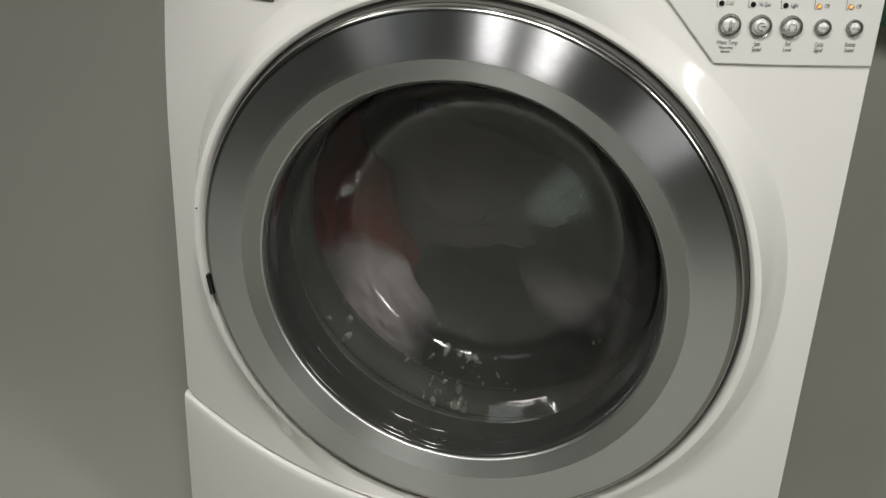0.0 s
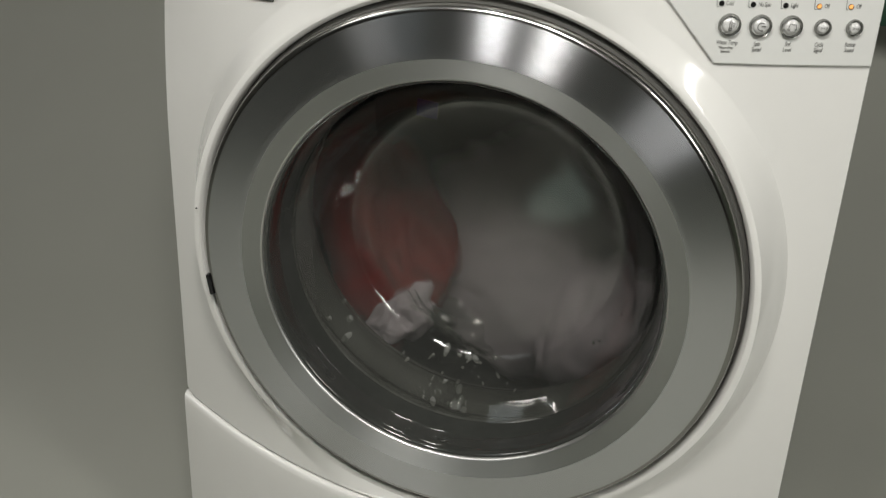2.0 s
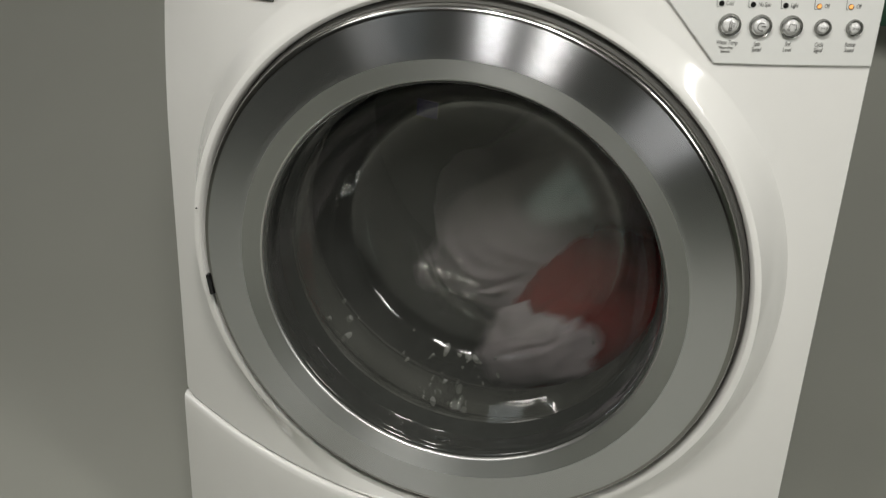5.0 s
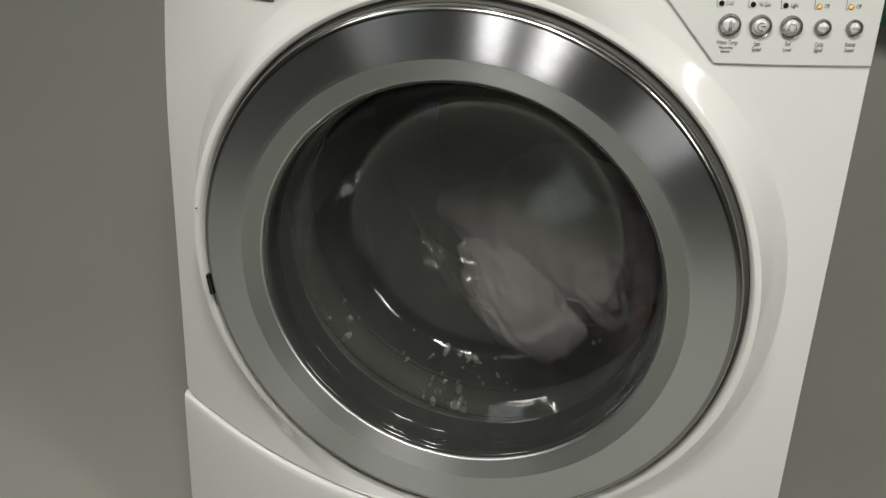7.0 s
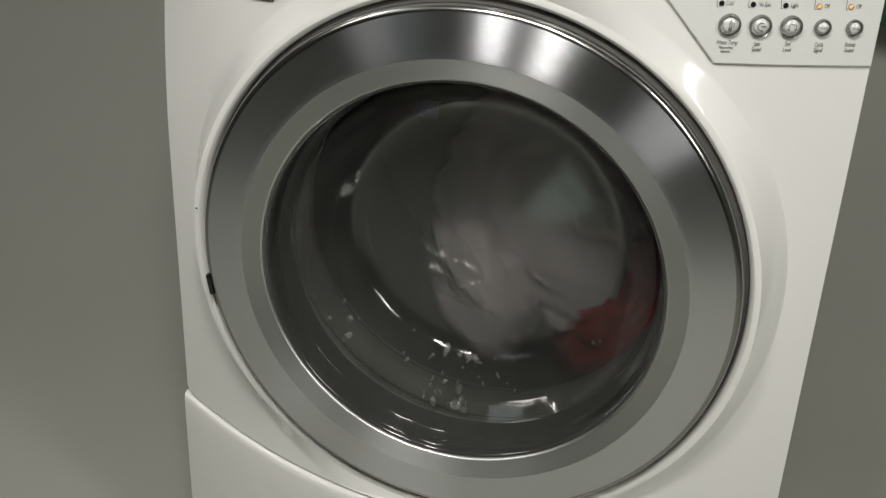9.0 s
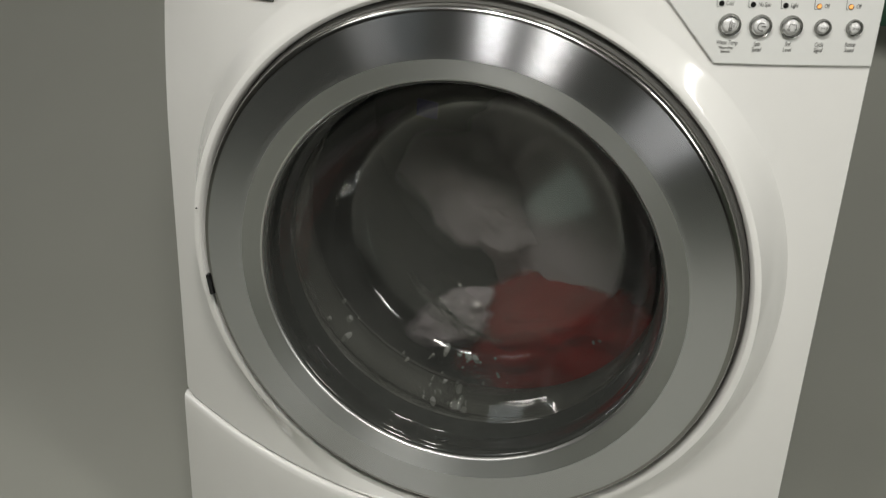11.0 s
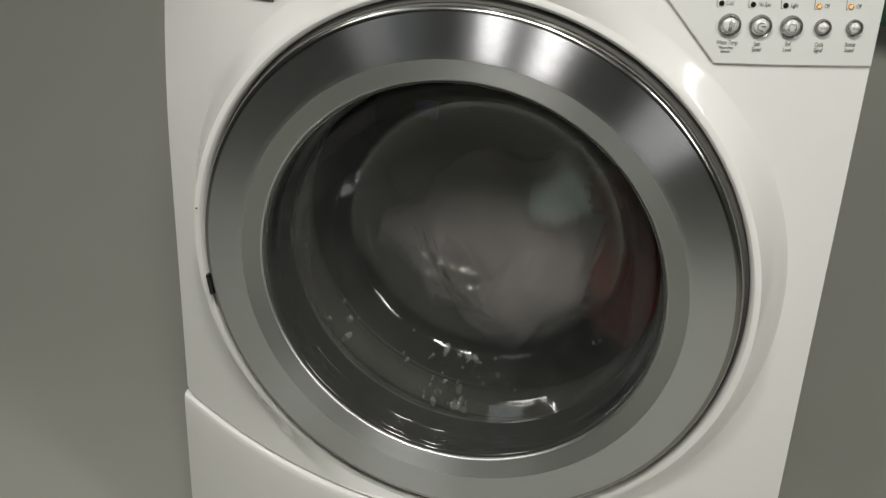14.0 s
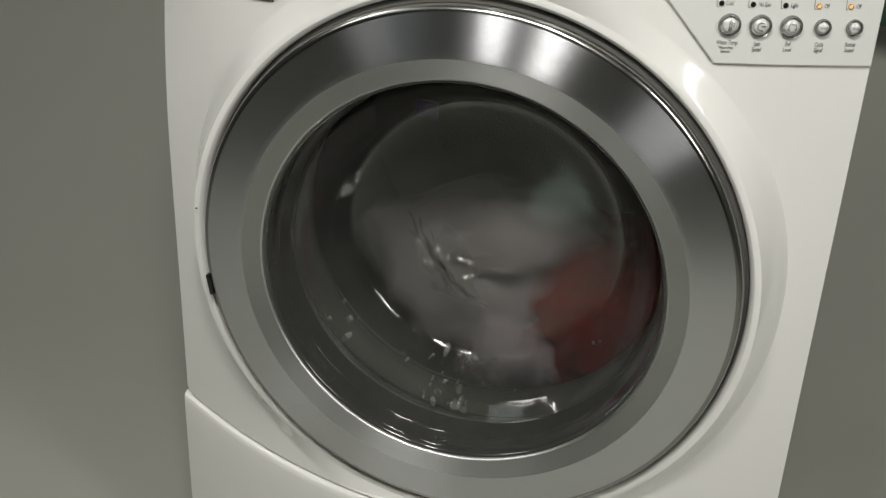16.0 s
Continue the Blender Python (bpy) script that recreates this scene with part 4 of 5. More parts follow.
        (10.6, pose(-0.018, 0.19, 0.37, 0, -940, 0)),
        (10.8, pose(0.06, 0.19, 0.445, 0, -970, 0)),
        (11, pose(0.054, 0.19, 0.517, 0, -1010, 0)),
        (11.2, pose(-0.009, 0.19, 0.464, 0, -1020, 0)),
        (11.3, pose(-0.022, 0.19, 0.447, 0, -1015, 0)),
        (11.4, pose(-0.036, 0.235, 0.443, 0, -1010, 0)),
        (11.5, pose(-0.089, 0.265, 0.428, 0, -1000, 0)),
        (11.6, pose(-0.102, 0.257, 0.396, 0, -1000, 0)),
        (11.7, pose(-0.015, 0.268, 0.498, 0, -1050, 0)),
        (11.8, pose(0.029, 0.256, 0.517, 0, -1060, 0)),
        (11.9, pose(0.075, 0.188, 0.497, 0, -1070, 0)),
        (12, pose(0.030, 0.175, 0.511, 0, -1090, 0)),
        (12.1, pose(0.001, 0.181, 0.441, 0, -1100, 0)),
        (12.2, pose(-0.014, 0.19, 0.418, 0, -1120, 0)),
        (12.3, pose(0.02, 0.19, 0.431, 0, -1130, 0)),
        (12.4, pose(-0.007, 0.190, 0.416, 0, -1150, 0)),
        (12.5, pose(0.002, 0.190, 0.416, 0, -1160, 0)),
        (12.6, pose(-0.027, 0.244, 0.427, 0, -1170, 0)),
        (12.7, pose(-0.074, 0.274, 0.487, 0, -1180, 0)),
        (12.8, pose(-0.104, 0.274, 0.506, 0, -1200, 0)),
        (12.9, pose(-0.009, 0.232, 0.518, 0, -1230, 0)),
        (13, pose(0.011, 0.190, 0.458, 0, -1250, 0)),
        (13.1, pose(-0.016, 0.190, 0.445, 0, -1260, 0)),
        (13.2, pose(-0.026, 0.19, 0.384, 0, -1270, 0)),
        (13.3, pose(0.028, 0.19, 0.425, 0, -1290, 0)),
        (13.4, pose(-0.022, 0.19, 0.439, 0, -1310, 0)),
        (13.5, pose(-0.054, 0.196, 0.364, 0, -1340, 0)),
        (13.6, pose(-0.06, 0.232, 0.366, 0, -1350, 0)),
        (13.7, pose(0.017, 0.244, 0.512, 0, -1390, 0)),
        (13.8, pose(0.075, 0.19, 0.513, 0, -1410, 0)),
        (13.9, pose(0.042, 0.190, 0.447, 0, -1430, 0)),
        (14, pose(0.022, 0.190, 0.459, 0, -1450, 0)),
        (14.1, pose(0.006, 0.190, 0.372, 0, -1470, 0)),
        (14.2, pose(0.024, 0.19, 0.378, 0, -1480, 0)),
        (14.3, pose(0.007, 0.19, 0.421, 0, -1490, 0)),
        (14.4, pose(-0.009, 0.19, 0.456, 0, -1500, 0)),
        (14.5, pose(-0.05, 0.19, 0.442, 0, -1500, 0)),
        (14.6, pose(-0.085, 0.232, 0.378, 0, -1520, 0)),
        (14.8, pose(0.071, 0.19, 0.484, 0, -1570, 0)),
        (15, pose(0.031, 0.190, 0.423, 0, -1610, 0)),
        (15.2, pose(-0.033, 0.22, 0.358, 0, -1650, 0)),
        (15.3, pose(-0.008, 0.19, 0.449, 0, -1670, 0)),
        (15.4, pose(0.029, 0.190, 0.475, 0, -1680, 0)),
        (15.5, pose(-0.021, 0.190, 0.428, 0, -1680, 0)),
        (15.6, pose(-0.053, 0.220, 0.368, 0, -1700, 0)),
        (15.8, pose(0.085, 0.196, 0.461, 0, -1750, 0)),
        (16, pose(-0.006, 0.190, 0.413, 0, -1790, 0)),
    ])
    walk(towel, [
        (0, pose(-0.142, 0.148, 0.372, 0, 60, 0)),
        (0.1, pose(-0.171, 0.148, 0.447, 0, 75, 0)),
        (0.2, pose(-0.111, 0.148, 0.523, 0, 30, 0)),
        (0.3, pose(-0.131, 0.148, 0.499, 0, 20, 0)),
        (0.4, pose(-0.130, 0.148, 0.462, 0, 50, 0)),
        (0.5, pose(-0.075, 0.148, 0.405, 0, 60, 0)),
        (0.6, pose(-0.077, 0.148, 0.381, 0, 20, 0)),
        (0.7, pose(-0.141, 0.148, 0.392, 0, 60, 0)),
        (0.8, pose(-0.165, 0.148, 0.434, 0, 80, 0)),
        (0.9, pose(-0.164, 0.148, 0.485, 0, 90, 0)),
        (1, pose(-0.144, 0.148, 0.466, 0, 100, 0)),
        (1.1, pose(-0.073, 0.148, 0.484, 0, 120, 0)),
        (1.2, pose(0.11, 0.148, 0.415, 0, 150, 0)),
        (1.3, pose(-0.142, 0.148, 0.394, 0, 190, 0)),
        (1.4, pose(0.051, 0.191, 0.350, 0, 230, 0)),
        (1.5, pose(0.060, 0.148, 0.495, 0, 225, 0)),
        (1.6, pose(0.080, 0.148, 0.471, 0, 225, 0)),
        (1.7, pose(0.057, 0.148, 0.413, 0, 215, 0)),
        (1.8, pose(0.056, 0.148, 0.435, 0, 250, 0)),
        (1.9, pose(0.114, 0.148, 0.445, 0, 270, 0)),
        (2, pose(0.112, 0.148, 0.393, 0, 290, 0)),
        (2.1, pose(0.079, 0.209, 0.347, 0, 290, 0)),
        (2.2, pose(-0.05, 0.148, 0.37, 0, 300, 0)),
        (2.3, pose(-0.092, 0.191, 0.419, 0, 330, 0)),
        (2.4, pose(-0.041, 0.191, 0.451, 0, 340, 0)),
        (2.5, pose(0.001, 0.179, 0.459, 0, 340, 0)),
        (2.6, pose(-0.143, 0.148, 0.506, 0, 400, 0)),
        (2.7, pose(-0.107, 0.148, 0.391, 0, 430, 0)),
        (2.8, pose(-0.042, 0.148, 0.341, 0, 370, 0)),
        (2.9, pose(0.029, 0.148, 0.338, 0, 355, 0)),
        (3, pose(0.076, 0.148, 0.348, 0, 345, 0)),
        (3.1, pose(0.095, 0.148, 0.363, 0, 335, 0)),
        (3.3, pose(0.098, 0.148, 0.367, 0, 332, 0)),
        (3.5, pose(0.083, 0.148, 0.349, 0, 340, 0)),
        (3.6, pose(0.061, 0.148, 0.34, 0, 350, 0)),
        (3.7, pose(0.022, 0.148, 0.337, 0, 362, 0)),
        (3.8, pose(-0.027, 0.148, 0.339, 0, 370, 0)),
        (4, pose(-0.035, 0.148, 0.318, 0, 372, 0)),
        (4.5, pose(-0.035, 0.148, 0.318, 0, 372, 0)),
        (4.9, pose(0.022, 0.148, 0.337, 0, 340, 0)),
        (5.1, pose(0.112, 0.148, 0.4, 0, 300, 0)),
        (5.3, pose(0.135, 0.148, 0.484, 0, 260, 0)),
        (5.5, pose(0.083, 0.148, 0.565, 0, 220, 0)),
        (5.7, pose(-0.043, 0.148, 0.526, 0, 170, 0)),
        (5.9, pose(-0.079, 0.148, 0.388, 0, 120, 0)),
        (6.1, pose(0.055, 0.148, 0.351, 0, 80, 0)),
        (6.3, pose(0.129, 0.148, 0.418, 0, 60, 0)),
        (6.4, pose(0.090, 0.148, 0.390, 0, 20, 0)),
        (6.5, pose(0.096, 0.148, 0.432, 0, 0, 0)),
        (6.6, pose(-0.128, 0.148, 0.516, 0, -70, 0)),
        (6.7, pose(-0.13, 0.148, 0.477, 0, -80, 0)),
        (6.8, pose(-0.012, 0.148, 0.438, 0, -110, 0)),
        (6.9, pose(-0.011, 0.148, 0.416, 0, -130, 0)),
        (7, pose(0.024, 0.148, 0.407, 0, -140, 0)),
        (7.1, pose(0.026, 0.148, 0.384, 0, -110, 0)),
        (7.2, pose(0.099, 0.148, 0.398, 0, -90, 0)),
        (7.3, pose(0.085, 0.148, 0.403, 0, -100, 0)),
        (7.4, pose(0.087, 0.148, 0.381, 0, -130, 0)),
        (7.5, pose(0.059, 0.148, 0.391, 0, -150, 0)),
        (7.6, pose(-0.082, 0.179, 0.349, 0, -180, 0)),
        (7.7, pose(-0.003, 0.148, 0.33, 0, -190, 0)),
        (7.8, pose(0.052, 0.179, 0.404, 0, -210, 0)),
        (7.9, pose(0.002, 0.148, 0.433, 0, -250, 0)),
        (8, pose(0.018, 0.148, 0.398, 0, -280, 0)),
        (8.1, pose(0.085, 0.148, 0.403, 0, -330, 0)),
        (8.2, pose(0.059, 0.148, 0.398, 0, -350, 0)),
        (8.3, pose(0.073, 0.148, 0.386, 0, -360, 0)),
        (8.4, pose(0.016, 0.203, 0.376, 0, -370, 0)),
        (8.5, pose(-0.101, 0.240, 0.483, 0, -420, 0)),
        (8.6, pose(0.034, 0.203, 0.409, 0, -460, 0)),
        (8.7, pose(0.062, 0.148, 0.353, 0, -520, 0)),
        (8.8, pose(0.087, 0.179, 0.351, 0, -560, 0)),
        (8.9, pose(-0.062, 0.227, 0.485, 0, -610, 0)),
        (9, pose(-0.011, 0.148, 0.416, 0, -650, 0)),
        (9.1, pose(0.018, 0.148, 0.391, 0, -660, 0)),
        (9.2, pose(0.019, 0.148, 0.383, 0, -670, 0)),
        (9.4, pose(0.097, 0.148, 0.413, 0, -700, 0)),
        (9.6, pose(0.128, 0.148, 0.497, 0, -730, 0)),
        (9.8, pose(0.058, 0.148, 0.568, 0, -780, 0)),
        (10, pose(-0.056, 0.148, 0.517, 0, -830, 0)),
        (10.2, pose(-0.079, 0.148, 0.396, 0, -870, 0)),
        (10.4, pose(0.021, 0.148, 0.353, 0, -910, 0)),
        (10.6, pose(0.114, 0.148, 0.445, 0, -950, 0)),
        (10.8, pose(0.085, 0.148, 0.545, 0, -1000, 0)),
        (11, pose(-0.03, 0.148, 0.535, 0, -1050, 0)),
        (11.2, pose(-0.036, 0.148, 0.373, 0, -1090, 0)),
        (11.3, pose(-0.001, 0.148, 0.364, 0, -1110, 0)),
        (11.4, pose(0.061, 0.148, 0.535, 0, -1150, 0)),
        (11.5, pose(0.015, 0.148, 0.45, 0, -1170, 0)),
        (11.6, pose(-0.02, 0.148, 0.331, 0, -1210, 0)),
        (11.7, pose(0.099, 0.209, 0.435, 0, -1240, 0)),
        (11.8, pose(0.11, 0.148, 0.48, 0, -1230, 0)),
        (11.9, pose(0.106, 0.148, 0.426, 0, -1250, 0)),
        (12, pose(0.045, 0.148, 0.369, 0, -1270, 0)),
        (12.1, pose(0.063, 0.148, 0.381, 0, -1290, 0)),
        (12.2, pose(0.068, 0.148, 0.522, 0, -1330, 0)),
        (12.3, pose(0.061, 0.148, 0.535, 0, -1340, 0)),
        (12.4, pose(0.011, 0.148, 0.499, 0, -1370, 0)),
        (12.5, pose(0.028, 0.148, 0.537, 0, -1390, 0)),
        (12.6, pose(0.032, 0.148, 0.393, 0, -1440, 0)),
        (12.7, pose(-0.059, 0.209, 0.339, 0, -1480, 0)),
        (12.8, pose(0.059, 0.239, 0.52, 0, -1520, 0)),
        (12.9, pose(0.053, 0.191, 0.538, 0, -1540, 0)),
        (13, pose(0.054, 0.148, 0.449, 0, -1570, 0)),
        (13.1, pose(0.017, 0.148, 0.413, 0, -1590, 0)),
        (13.2, pose(0.058, 0.148, 0.405, 0, -1610, 0)),
        (13.3, pose(0.019, 0.148, 0.383, 0, -1630, 0)),
        (13.4, pose(0.054, 0.148, 0.374, 0, -1660, 0)),
        (13.5, pose(0.053, 0.209, 0.495, 0, -1710, 0)),
        (13.6, pose(-0.011, 0.179, 0.33, 0, -1750, 0)),
        (13.7, pose(0.043, 0.203, 0.459, 0, -1790, 0)),
        (13.8, pose(0.077, 0.148, 0.489, 0, -1820, 0)),
        (13.9, pose(0.013, 0.148, 0.397, 0, -1840, 0)),
        (14, pose(0.047, 0.148, 0.443, 0, -1860, 0)),
        (14.1, pose(0.057, 0.148, 0.522, 0, -1880, 0)),
        (14.2, pose(0.024, 0.148, 0.501, 0, -1910, 0)),
        (14.3, pose(-0.015, 0.148, 0.495, 0, -1930, 0)),
        (14.4, pose(0.01, 0.148, 0.513, 0, -1950, 0)),
        (14.5, pose(0.034, 0.148, 0.46, 0, -1970, 0)),
        (14.6, pose(-0.045, 0.191, 0.335, 0, -2000, 0)),
        (14.8, pose(0.105, 0.148, 0.465, 0, -2060, 0)),
        (15, pose(0.063, 0.148, 0.508, 0, -2100, 0)),
        (15.2, pose(-0.013, 0.191, 0.33, 0, -2150, 0)),
        (15.3, pose(0.061, 0.148, 0.535, 0, -2190, 0)),
        (15.4, pose(0.075, 0.148, 0.438, 0, -2210, 0)),
        (15.5, pose(0.01, 0.148, 0.513, 0, -2240, 0)),
        (15.6, pose(-0.013, 0.191, 0.33, 0, -2270, 0)),
        (15.8, pose(0.115, 0.148, 0.431, 0, -2320, 0)),
        (16, pose(0.025, 0.148, 0.487, 0, -2370, 0)),
    ])
    walk(cloth, [
        (0, pose(0.080, 0.260, 0.369, 0, 0, 0)),
        (0.1, pose(0.022, 0.216, 0.475, 0, 40, 0)),
        (0.2, pose(0.057, 0.15, 0.412, 0, 50, 0)),
        (0.3, pose(0.085, 0.15, 0.394, 0, 60, 0)),
        (0.4, pose(0.095, 0.210, 0.405, 0, 80, 0)),
        (0.5, pose(0.065, 0.250, 0.435, 0, 90, 0)),
        (0.6, pose(0.083, 0.210, 0.395, 0, 90, 0)),
        (0.7, pose(0.114, 0.15, 0.377, 0, 110, 0)),
        (0.8, pose(0.1, 0.15, 0.374, 0, 120, 0)),
        (0.9, pose(0.037, 0.216, 0.374, 0, 120, 0)),
        (1, pose(-0.010, 0.260, 0.405, 0, 120, 0)),
        (1.1, pose(0.025, 0.240, 0.323, 0, 150, 0)),
        (1.2, pose(-0.166, 0.15, 0.433, 0, 150, 0)),
        (1.3, pose(0.124, 0.15, 0.402, 0, 200, 0)),
        (1.4, pose(-0.182, 0.150, 0.439, 0, 240, 0)),
        (1.5, pose(-0.174, 0.150, 0.482, 0, 260, 0)),
        (1.6, pose(-0.171, 0.150, 0.500, 0, 265, 0)),
        (1.7, pose(-0.166, 0.15, 0.493, 0, 270, 0)),
        (1.8, pose(-0.152, 0.15, 0.413, 0, 290, 0)),
        (1.9, pose(-0.151, 0.150, 0.392, 0, 300, 0)),
        (2, pose(-0.114, 0.150, 0.363, 0, 310, 0)),
        (2.1, pose(-0.131, 0.150, 0.369, 0, 320, 0)),
        (2.2, pose(-0.166, 0.15, 0.403, 0, 320, 0)),
        (2.3, pose(-0.195, 0.15, 0.451, 0, 330, 0)),
        (2.4, pose(-0.188, 0.15, 0.489, 0, 340, 0)),
        (2.5, pose(-0.133, 0.15, 0.561, 0, 350, 0)),
        (2.6, pose(0.096, 0.15, 0.426, 0, 400, 0)),
        (2.7, pose(0.119, 0.15, 0.459, 0, 410, 0)),
        (2.8, pose(0.121, 0.15, 0.431, 0, 400, 0)),
        (2.9, pose(0.109, 0.15, 0.428, 0, 390, 0)),
        (3, pose(-0.038, 0.15, 0.402, 0, 370, 0)),
        (3.1, pose(-0.031, 0.15, 0.4, 0, 360, 0)),
        (3.3, pose(-0.031, 0.15, 0.396, 0, 358, 0)),
        (3.5, pose(-0.044, 0.15, 0.393, 0, 362, 0)),
        (3.6, pose(-0.074, 0.15, 0.434, 0, 370, 0)),
        (3.7, pose(0.104, 0.15, 0.471, 0, 380, 0)),
        (3.8, pose(0.123, 0.15, 0.478, 0, 385, 0)),
        (4, pose(0.126, 0.15, 0.482, 0, 386, 0)),
        (4.5, pose(0.126, 0.15, 0.482, 0, 386, 0)),
        (4.9, pose(0.13, 0.15, 0.531, 0, 340, 0)),
        (5.1, pose(0.069, 0.15, 0.582, 0, 290, 0)),
        (5.3, pose(-0.07, 0.15, 0.514, 0, 240, 0)),
        (5.5, pose(-0.08, 0.15, 0.395, 0, 210, 0)),
        (5.7, pose(0.021, 0.15, 0.344, 0, 170, 0)),
        (5.9, pose(0.118, 0.15, 0.4, 0, 130, 0)),
        (6.1, pose(0.076, 0.15, 0.495, 0, 90, 0)),
        (6.3, pose(-0.099, 0.21, 0.441, 0, 60, 0)),
        (6.4, pose(-0.037, 0.15, 0.387, 0, 30, 0)),
        (6.5, pose(-0.088, 0.21, 0.546, 0, 0, 0)),
        (6.6, pose(0.023, 0.15, 0.32, 0, -10, 0)),
        (6.7, pose(0.091, 0.15, 0.334, 0, -20, 0)),
        (6.8, pose(-0.068, 0.15, 0.464, 0, -60, 0)),
        (6.9, pose(0.072, 0.15, 0.543, 0, -90, 0)),
        (7, pose(0.12, 0.15, 0.445, 0, -120, 0)),
        (7.1, pose(0.118, 0.15, 0.466, 0, -150, 0)),
        (7.2, pose(0.114, 0.15, 0.501, 0, -180, 0)),
        (7.3, pose(0.001, 0.15, 0.439, 0, -200, 0)),
        (7.4, pose(-0.044, 0.15, 0.525, 0, -230, 0)),
        (7.5, pose(0.114, 0.15, 0.377, 0, -260, 0)),
        (7.6, pose(0.131, 0.15, 0.461, 0, -290, 0)),
        (7.7, pose(0.115, 0.15, 0.429, 0, -320, 0)),
        (7.8, pose(-0.103, 0.15, 0.466, 0, -250, 0)),
        (7.9, pose(-0.093, 0.192, 0.426, 0, -280, 0)),
        (8, pose(0.119, 0.15, 0.459, 0, -320, 0)),
        (8.1, pose(-0.043, 0.15, 0.504, 0, -360, 0)),
        (8.2, pose(0.102, 0.15, 0.499, 0, -390, 0)),
        (8.3, pose(0.102, 0.15, 0.492, 0, -420, 0)),
        (8.4, pose(-0.07, 0.15, 0.514, 0, -460, 0)),
        (8.5, pose(-0.033, 0.21, 0.554, 0, -500, 0)),
        (8.6, pose(0.037, 0.21, 0.528, 0, -540, 0)),
        (8.7, pose(-0.113, 0.228, 0.499, 0, -580, 0)),
        (8.8, pose(-0.079, 0.228, 0.541, 0, -610, 0)),
        (8.9, pose(0.134, 0.15, 0.433, 0, -640, 0)),
        (9, pose(0.103, 0.15, 0.547, 0, -670, 0)),
        (9.1, pose(0.098, 0.15, 0.54, 0, -690, 0)),
        (9.2, pose(0.133, 0.15, 0.447, 0, -700, 0)),
        (9.4, pose(0.109, 0.15, 0.555, 0, -740, 0)),
        (9.6, pose(-0.008, 0.15, 0.585, 0, -790, 0)),
        (9.8, pose(-0.076, 0.15, 0.485, 0, -840, 0)),
        (10, pose(-0.036, 0.15, 0.356, 0, -880, 0)),
        (10.2, pose(0.088, 0.15, 0.364, 0, -930, 0)),
        (10.4, pose(0.135, 0.15, 0.483, 0, -980, 0)),
        (10.6, pose(0.044, 0.15, 0.572, 0, -1030, 0)),
        (10.8, pose(-0.07, 0.15, 0.514, 0, -1080, 0)),
        (11, pose(-0.05, 0.15, 0.369, 0, -1120, 0)),
        (11.2, pose(0.104, 0.15, 0.471, 0, -1160, 0)),
        (11.3, pose(0.105, 0.15, 0.534, 0, -1190, 0)),
        (11.4, pose(-0.006, 0.15, 0.552, 0, -1220, 0)),
        (11.5, pose(0.061, 0.21, 0.553, 0, -1260, 0)),
        (11.6, pose(-0.099, 0.21, 0.456, 0, -1300, 0)),
        (11.7, pose(-0.027, 0.21, 0.444, 0, -1340, 0)),
        (11.8, pose(0.077, 0.15, 0.488, 0, -1380, 0)),
        (11.9, pose(0.127, 0.15, 0.503, 0, -1420, 0)),
        (12, pose(0.107, 0.15, 0.443, 0, -1450, 0)),
        (12.1, pose(0.079, 0.15, 0.544, 0, -1470, 0)),
        (12.2, pose(-0.051, 0.15, 0.385, 0, -1500, 0)),
        (12.3, pose(-0.008, 0.15, 0.362, 0, -1520, 0)),
        (12.4, pose(-0.059, 0.21, 0.514, 0, -1560, 0)),
        (12.5, pose(-0.032, 0.21, 0.54, 0, -1590, 0)),
        (12.6, pose(-0.064, 0.21, 0.32, 0, -1620, 0)),
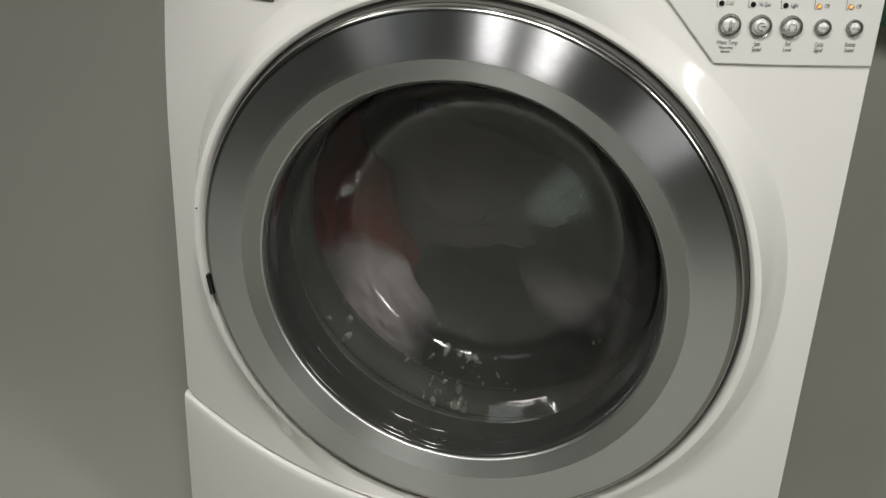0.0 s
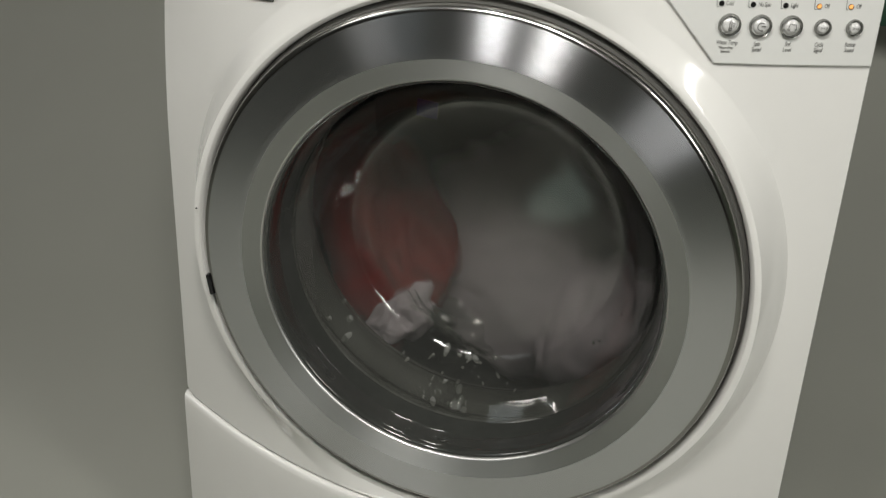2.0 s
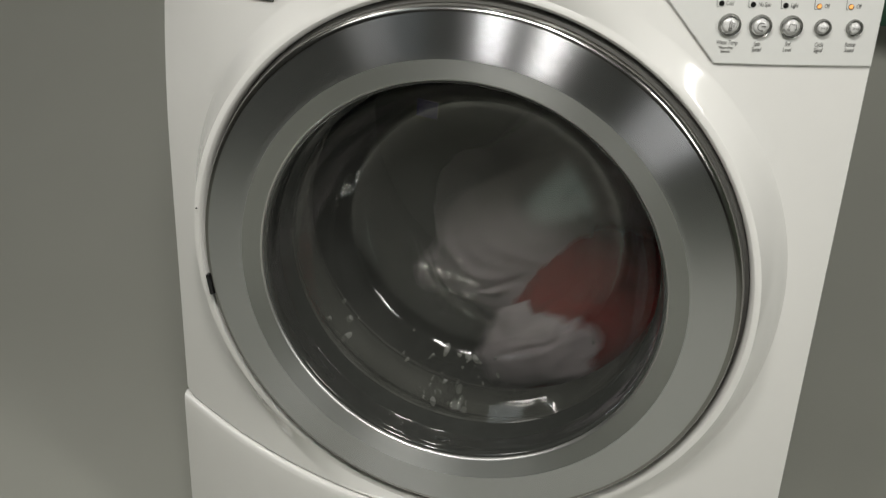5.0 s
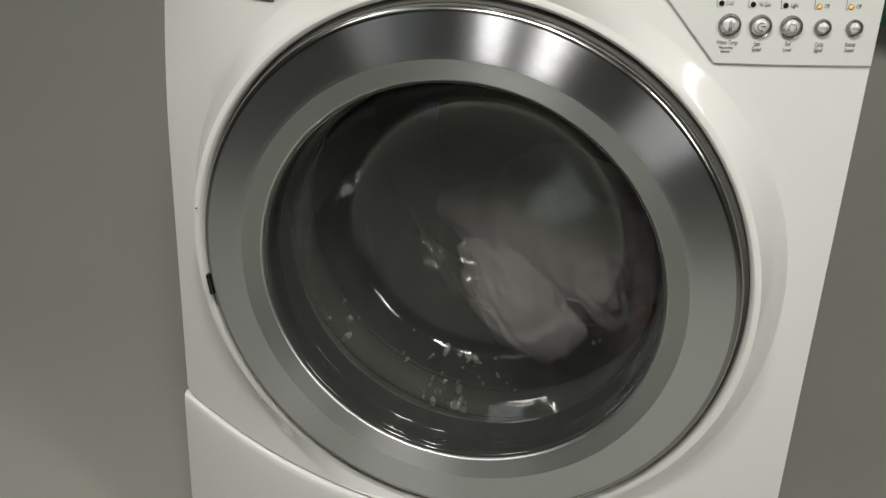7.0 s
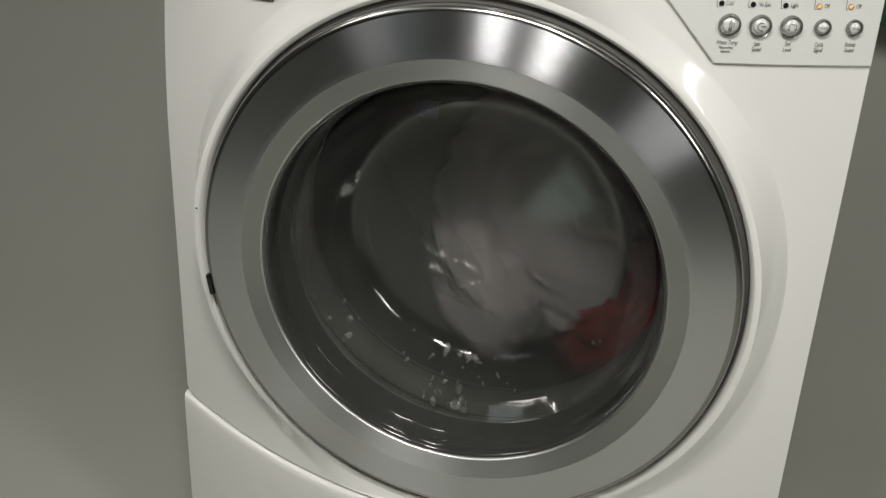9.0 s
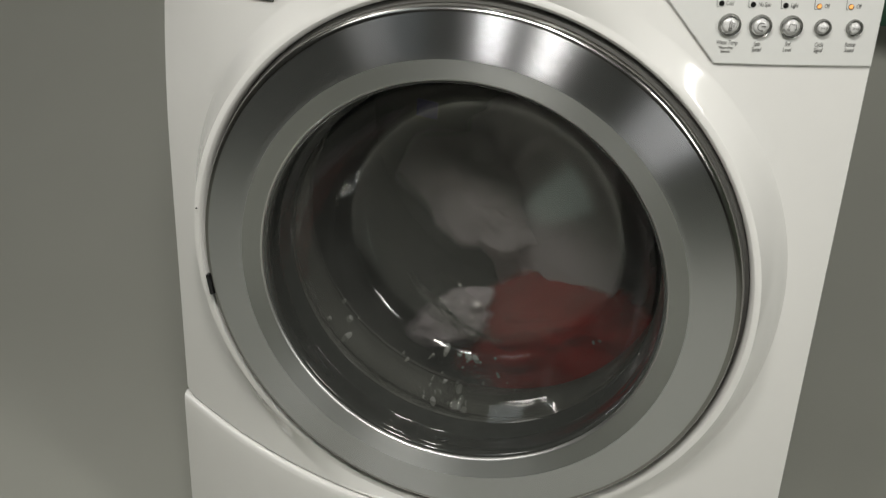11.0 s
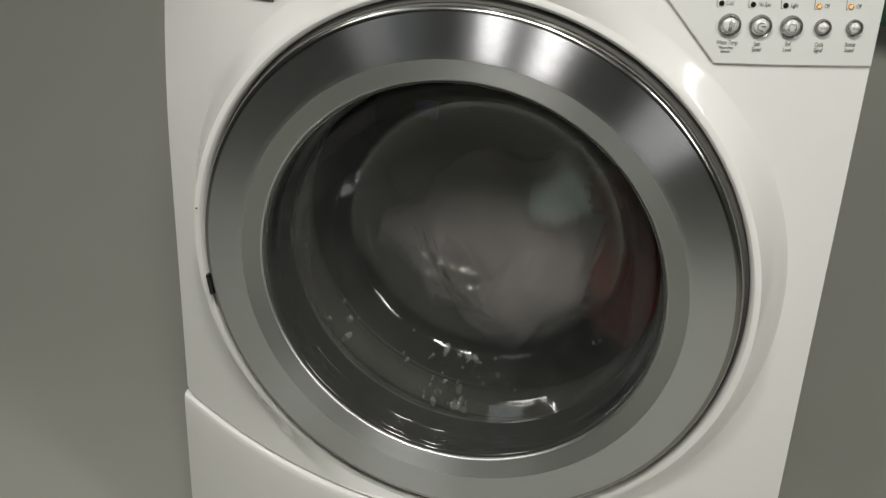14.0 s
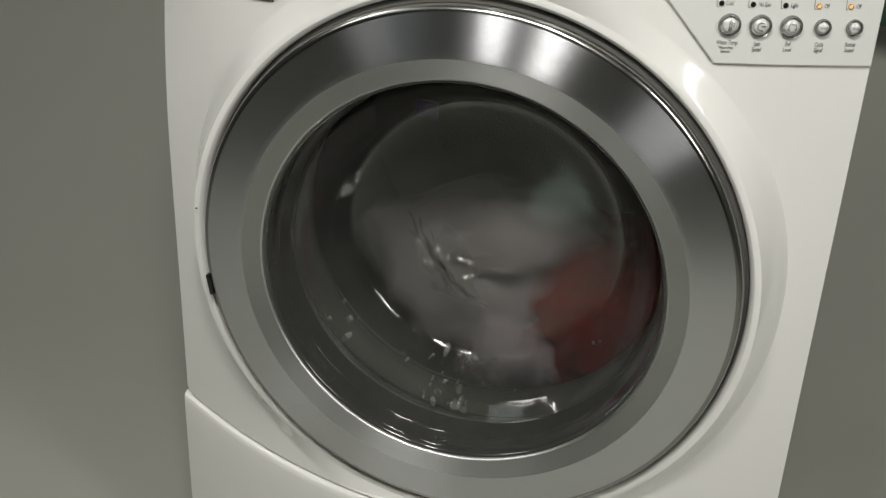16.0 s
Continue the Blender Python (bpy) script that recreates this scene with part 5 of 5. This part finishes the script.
        (12.7, pose(-0.031, 0.228, 0.443, 0, -1650, 0)),
        (12.8, pose(-0.046, 0.21, 0.315, 0, -1680, 0)),
        (12.9, pose(0.127, 0.15, 0.503, 0, -1710, 0)),
        (13, pose(-0.054, 0.15, 0.445, 0, -1750, 0)),
        (13.1, pose(0.074, 0.15, 0.522, 0, -1780, 0)),
        (13.2, pose(0.075, 0.15, 0.509, 0, -1810, 0)),
        (13.3, pose(0.084, 0.15, 0.551, 0, -1840, 0)),
        (13.4, pose(-0.043, 0.15, 0.518, 0, -1870, 0)),
        (13.5, pose(-0.078, 0.15, 0.332, 0, -1910, 0)),
        (13.6, pose(-0.007, 0.228, 0.507, 0, -1950, 0)),
        (13.7, pose(0.112, 0.15, 0.528, 0, -1980, 0)),
        (13.8, pose(-0.035, 0.228, 0.518, 0, -2010, 0)),
        (13.9, pose(0.071, 0.15, 0.556, 0, -2040, 0)),
        (14, pose(0.072, 0.15, 0.543, 0, -2070, 0)),
        (14.1, pose(-0.057, 0.15, 0.523, 0, -2110, 0)),
        (14.2, pose(0.111, 0.15, 0.399, 0, -2150, 0)),
        (14.3, pose(0.088, 0.15, 0.364, 0, -2180, 0)),
        (14.4, pose(0.061, 0.15, 0.359, 0, -2200, 0)),
        (14.5, pose(-0.046, 0.21, 0.538, 0, -2230, 0)),
        (14.6, pose(0.084, 0.24, 0.545, 0, -2270, 0)),
        (14.8, pose(-0.009, 0.228, 0.536, 0, -2340, 0)),
        (15, pose(0.113, 0.15, 0.384, 0, -2390, 0)),
        (15.2, pose(-0.083, 0.15, 0.484, 0, -2450, 0)),
        (15.3, pose(-0.067, 0.15, 0.442, 0, -2480, 0)),
        (15.4, pose(-0.01, 0.15, 0.392, 0, -2510, 0)),
        (15.5, pose(-0.035, 0.15, 0.341, 0, -2540, 0)),
        (15.6, pose(-0.059, 0.216, 0.49, 0, -2570, 0)),
        (15.8, pose(-0.006, 0.216, 0.541, 0, -2640, 0)),
        (16, pose(0.022, 0.15, 0.336, 0, -2700, 0)),
    ])


motions()
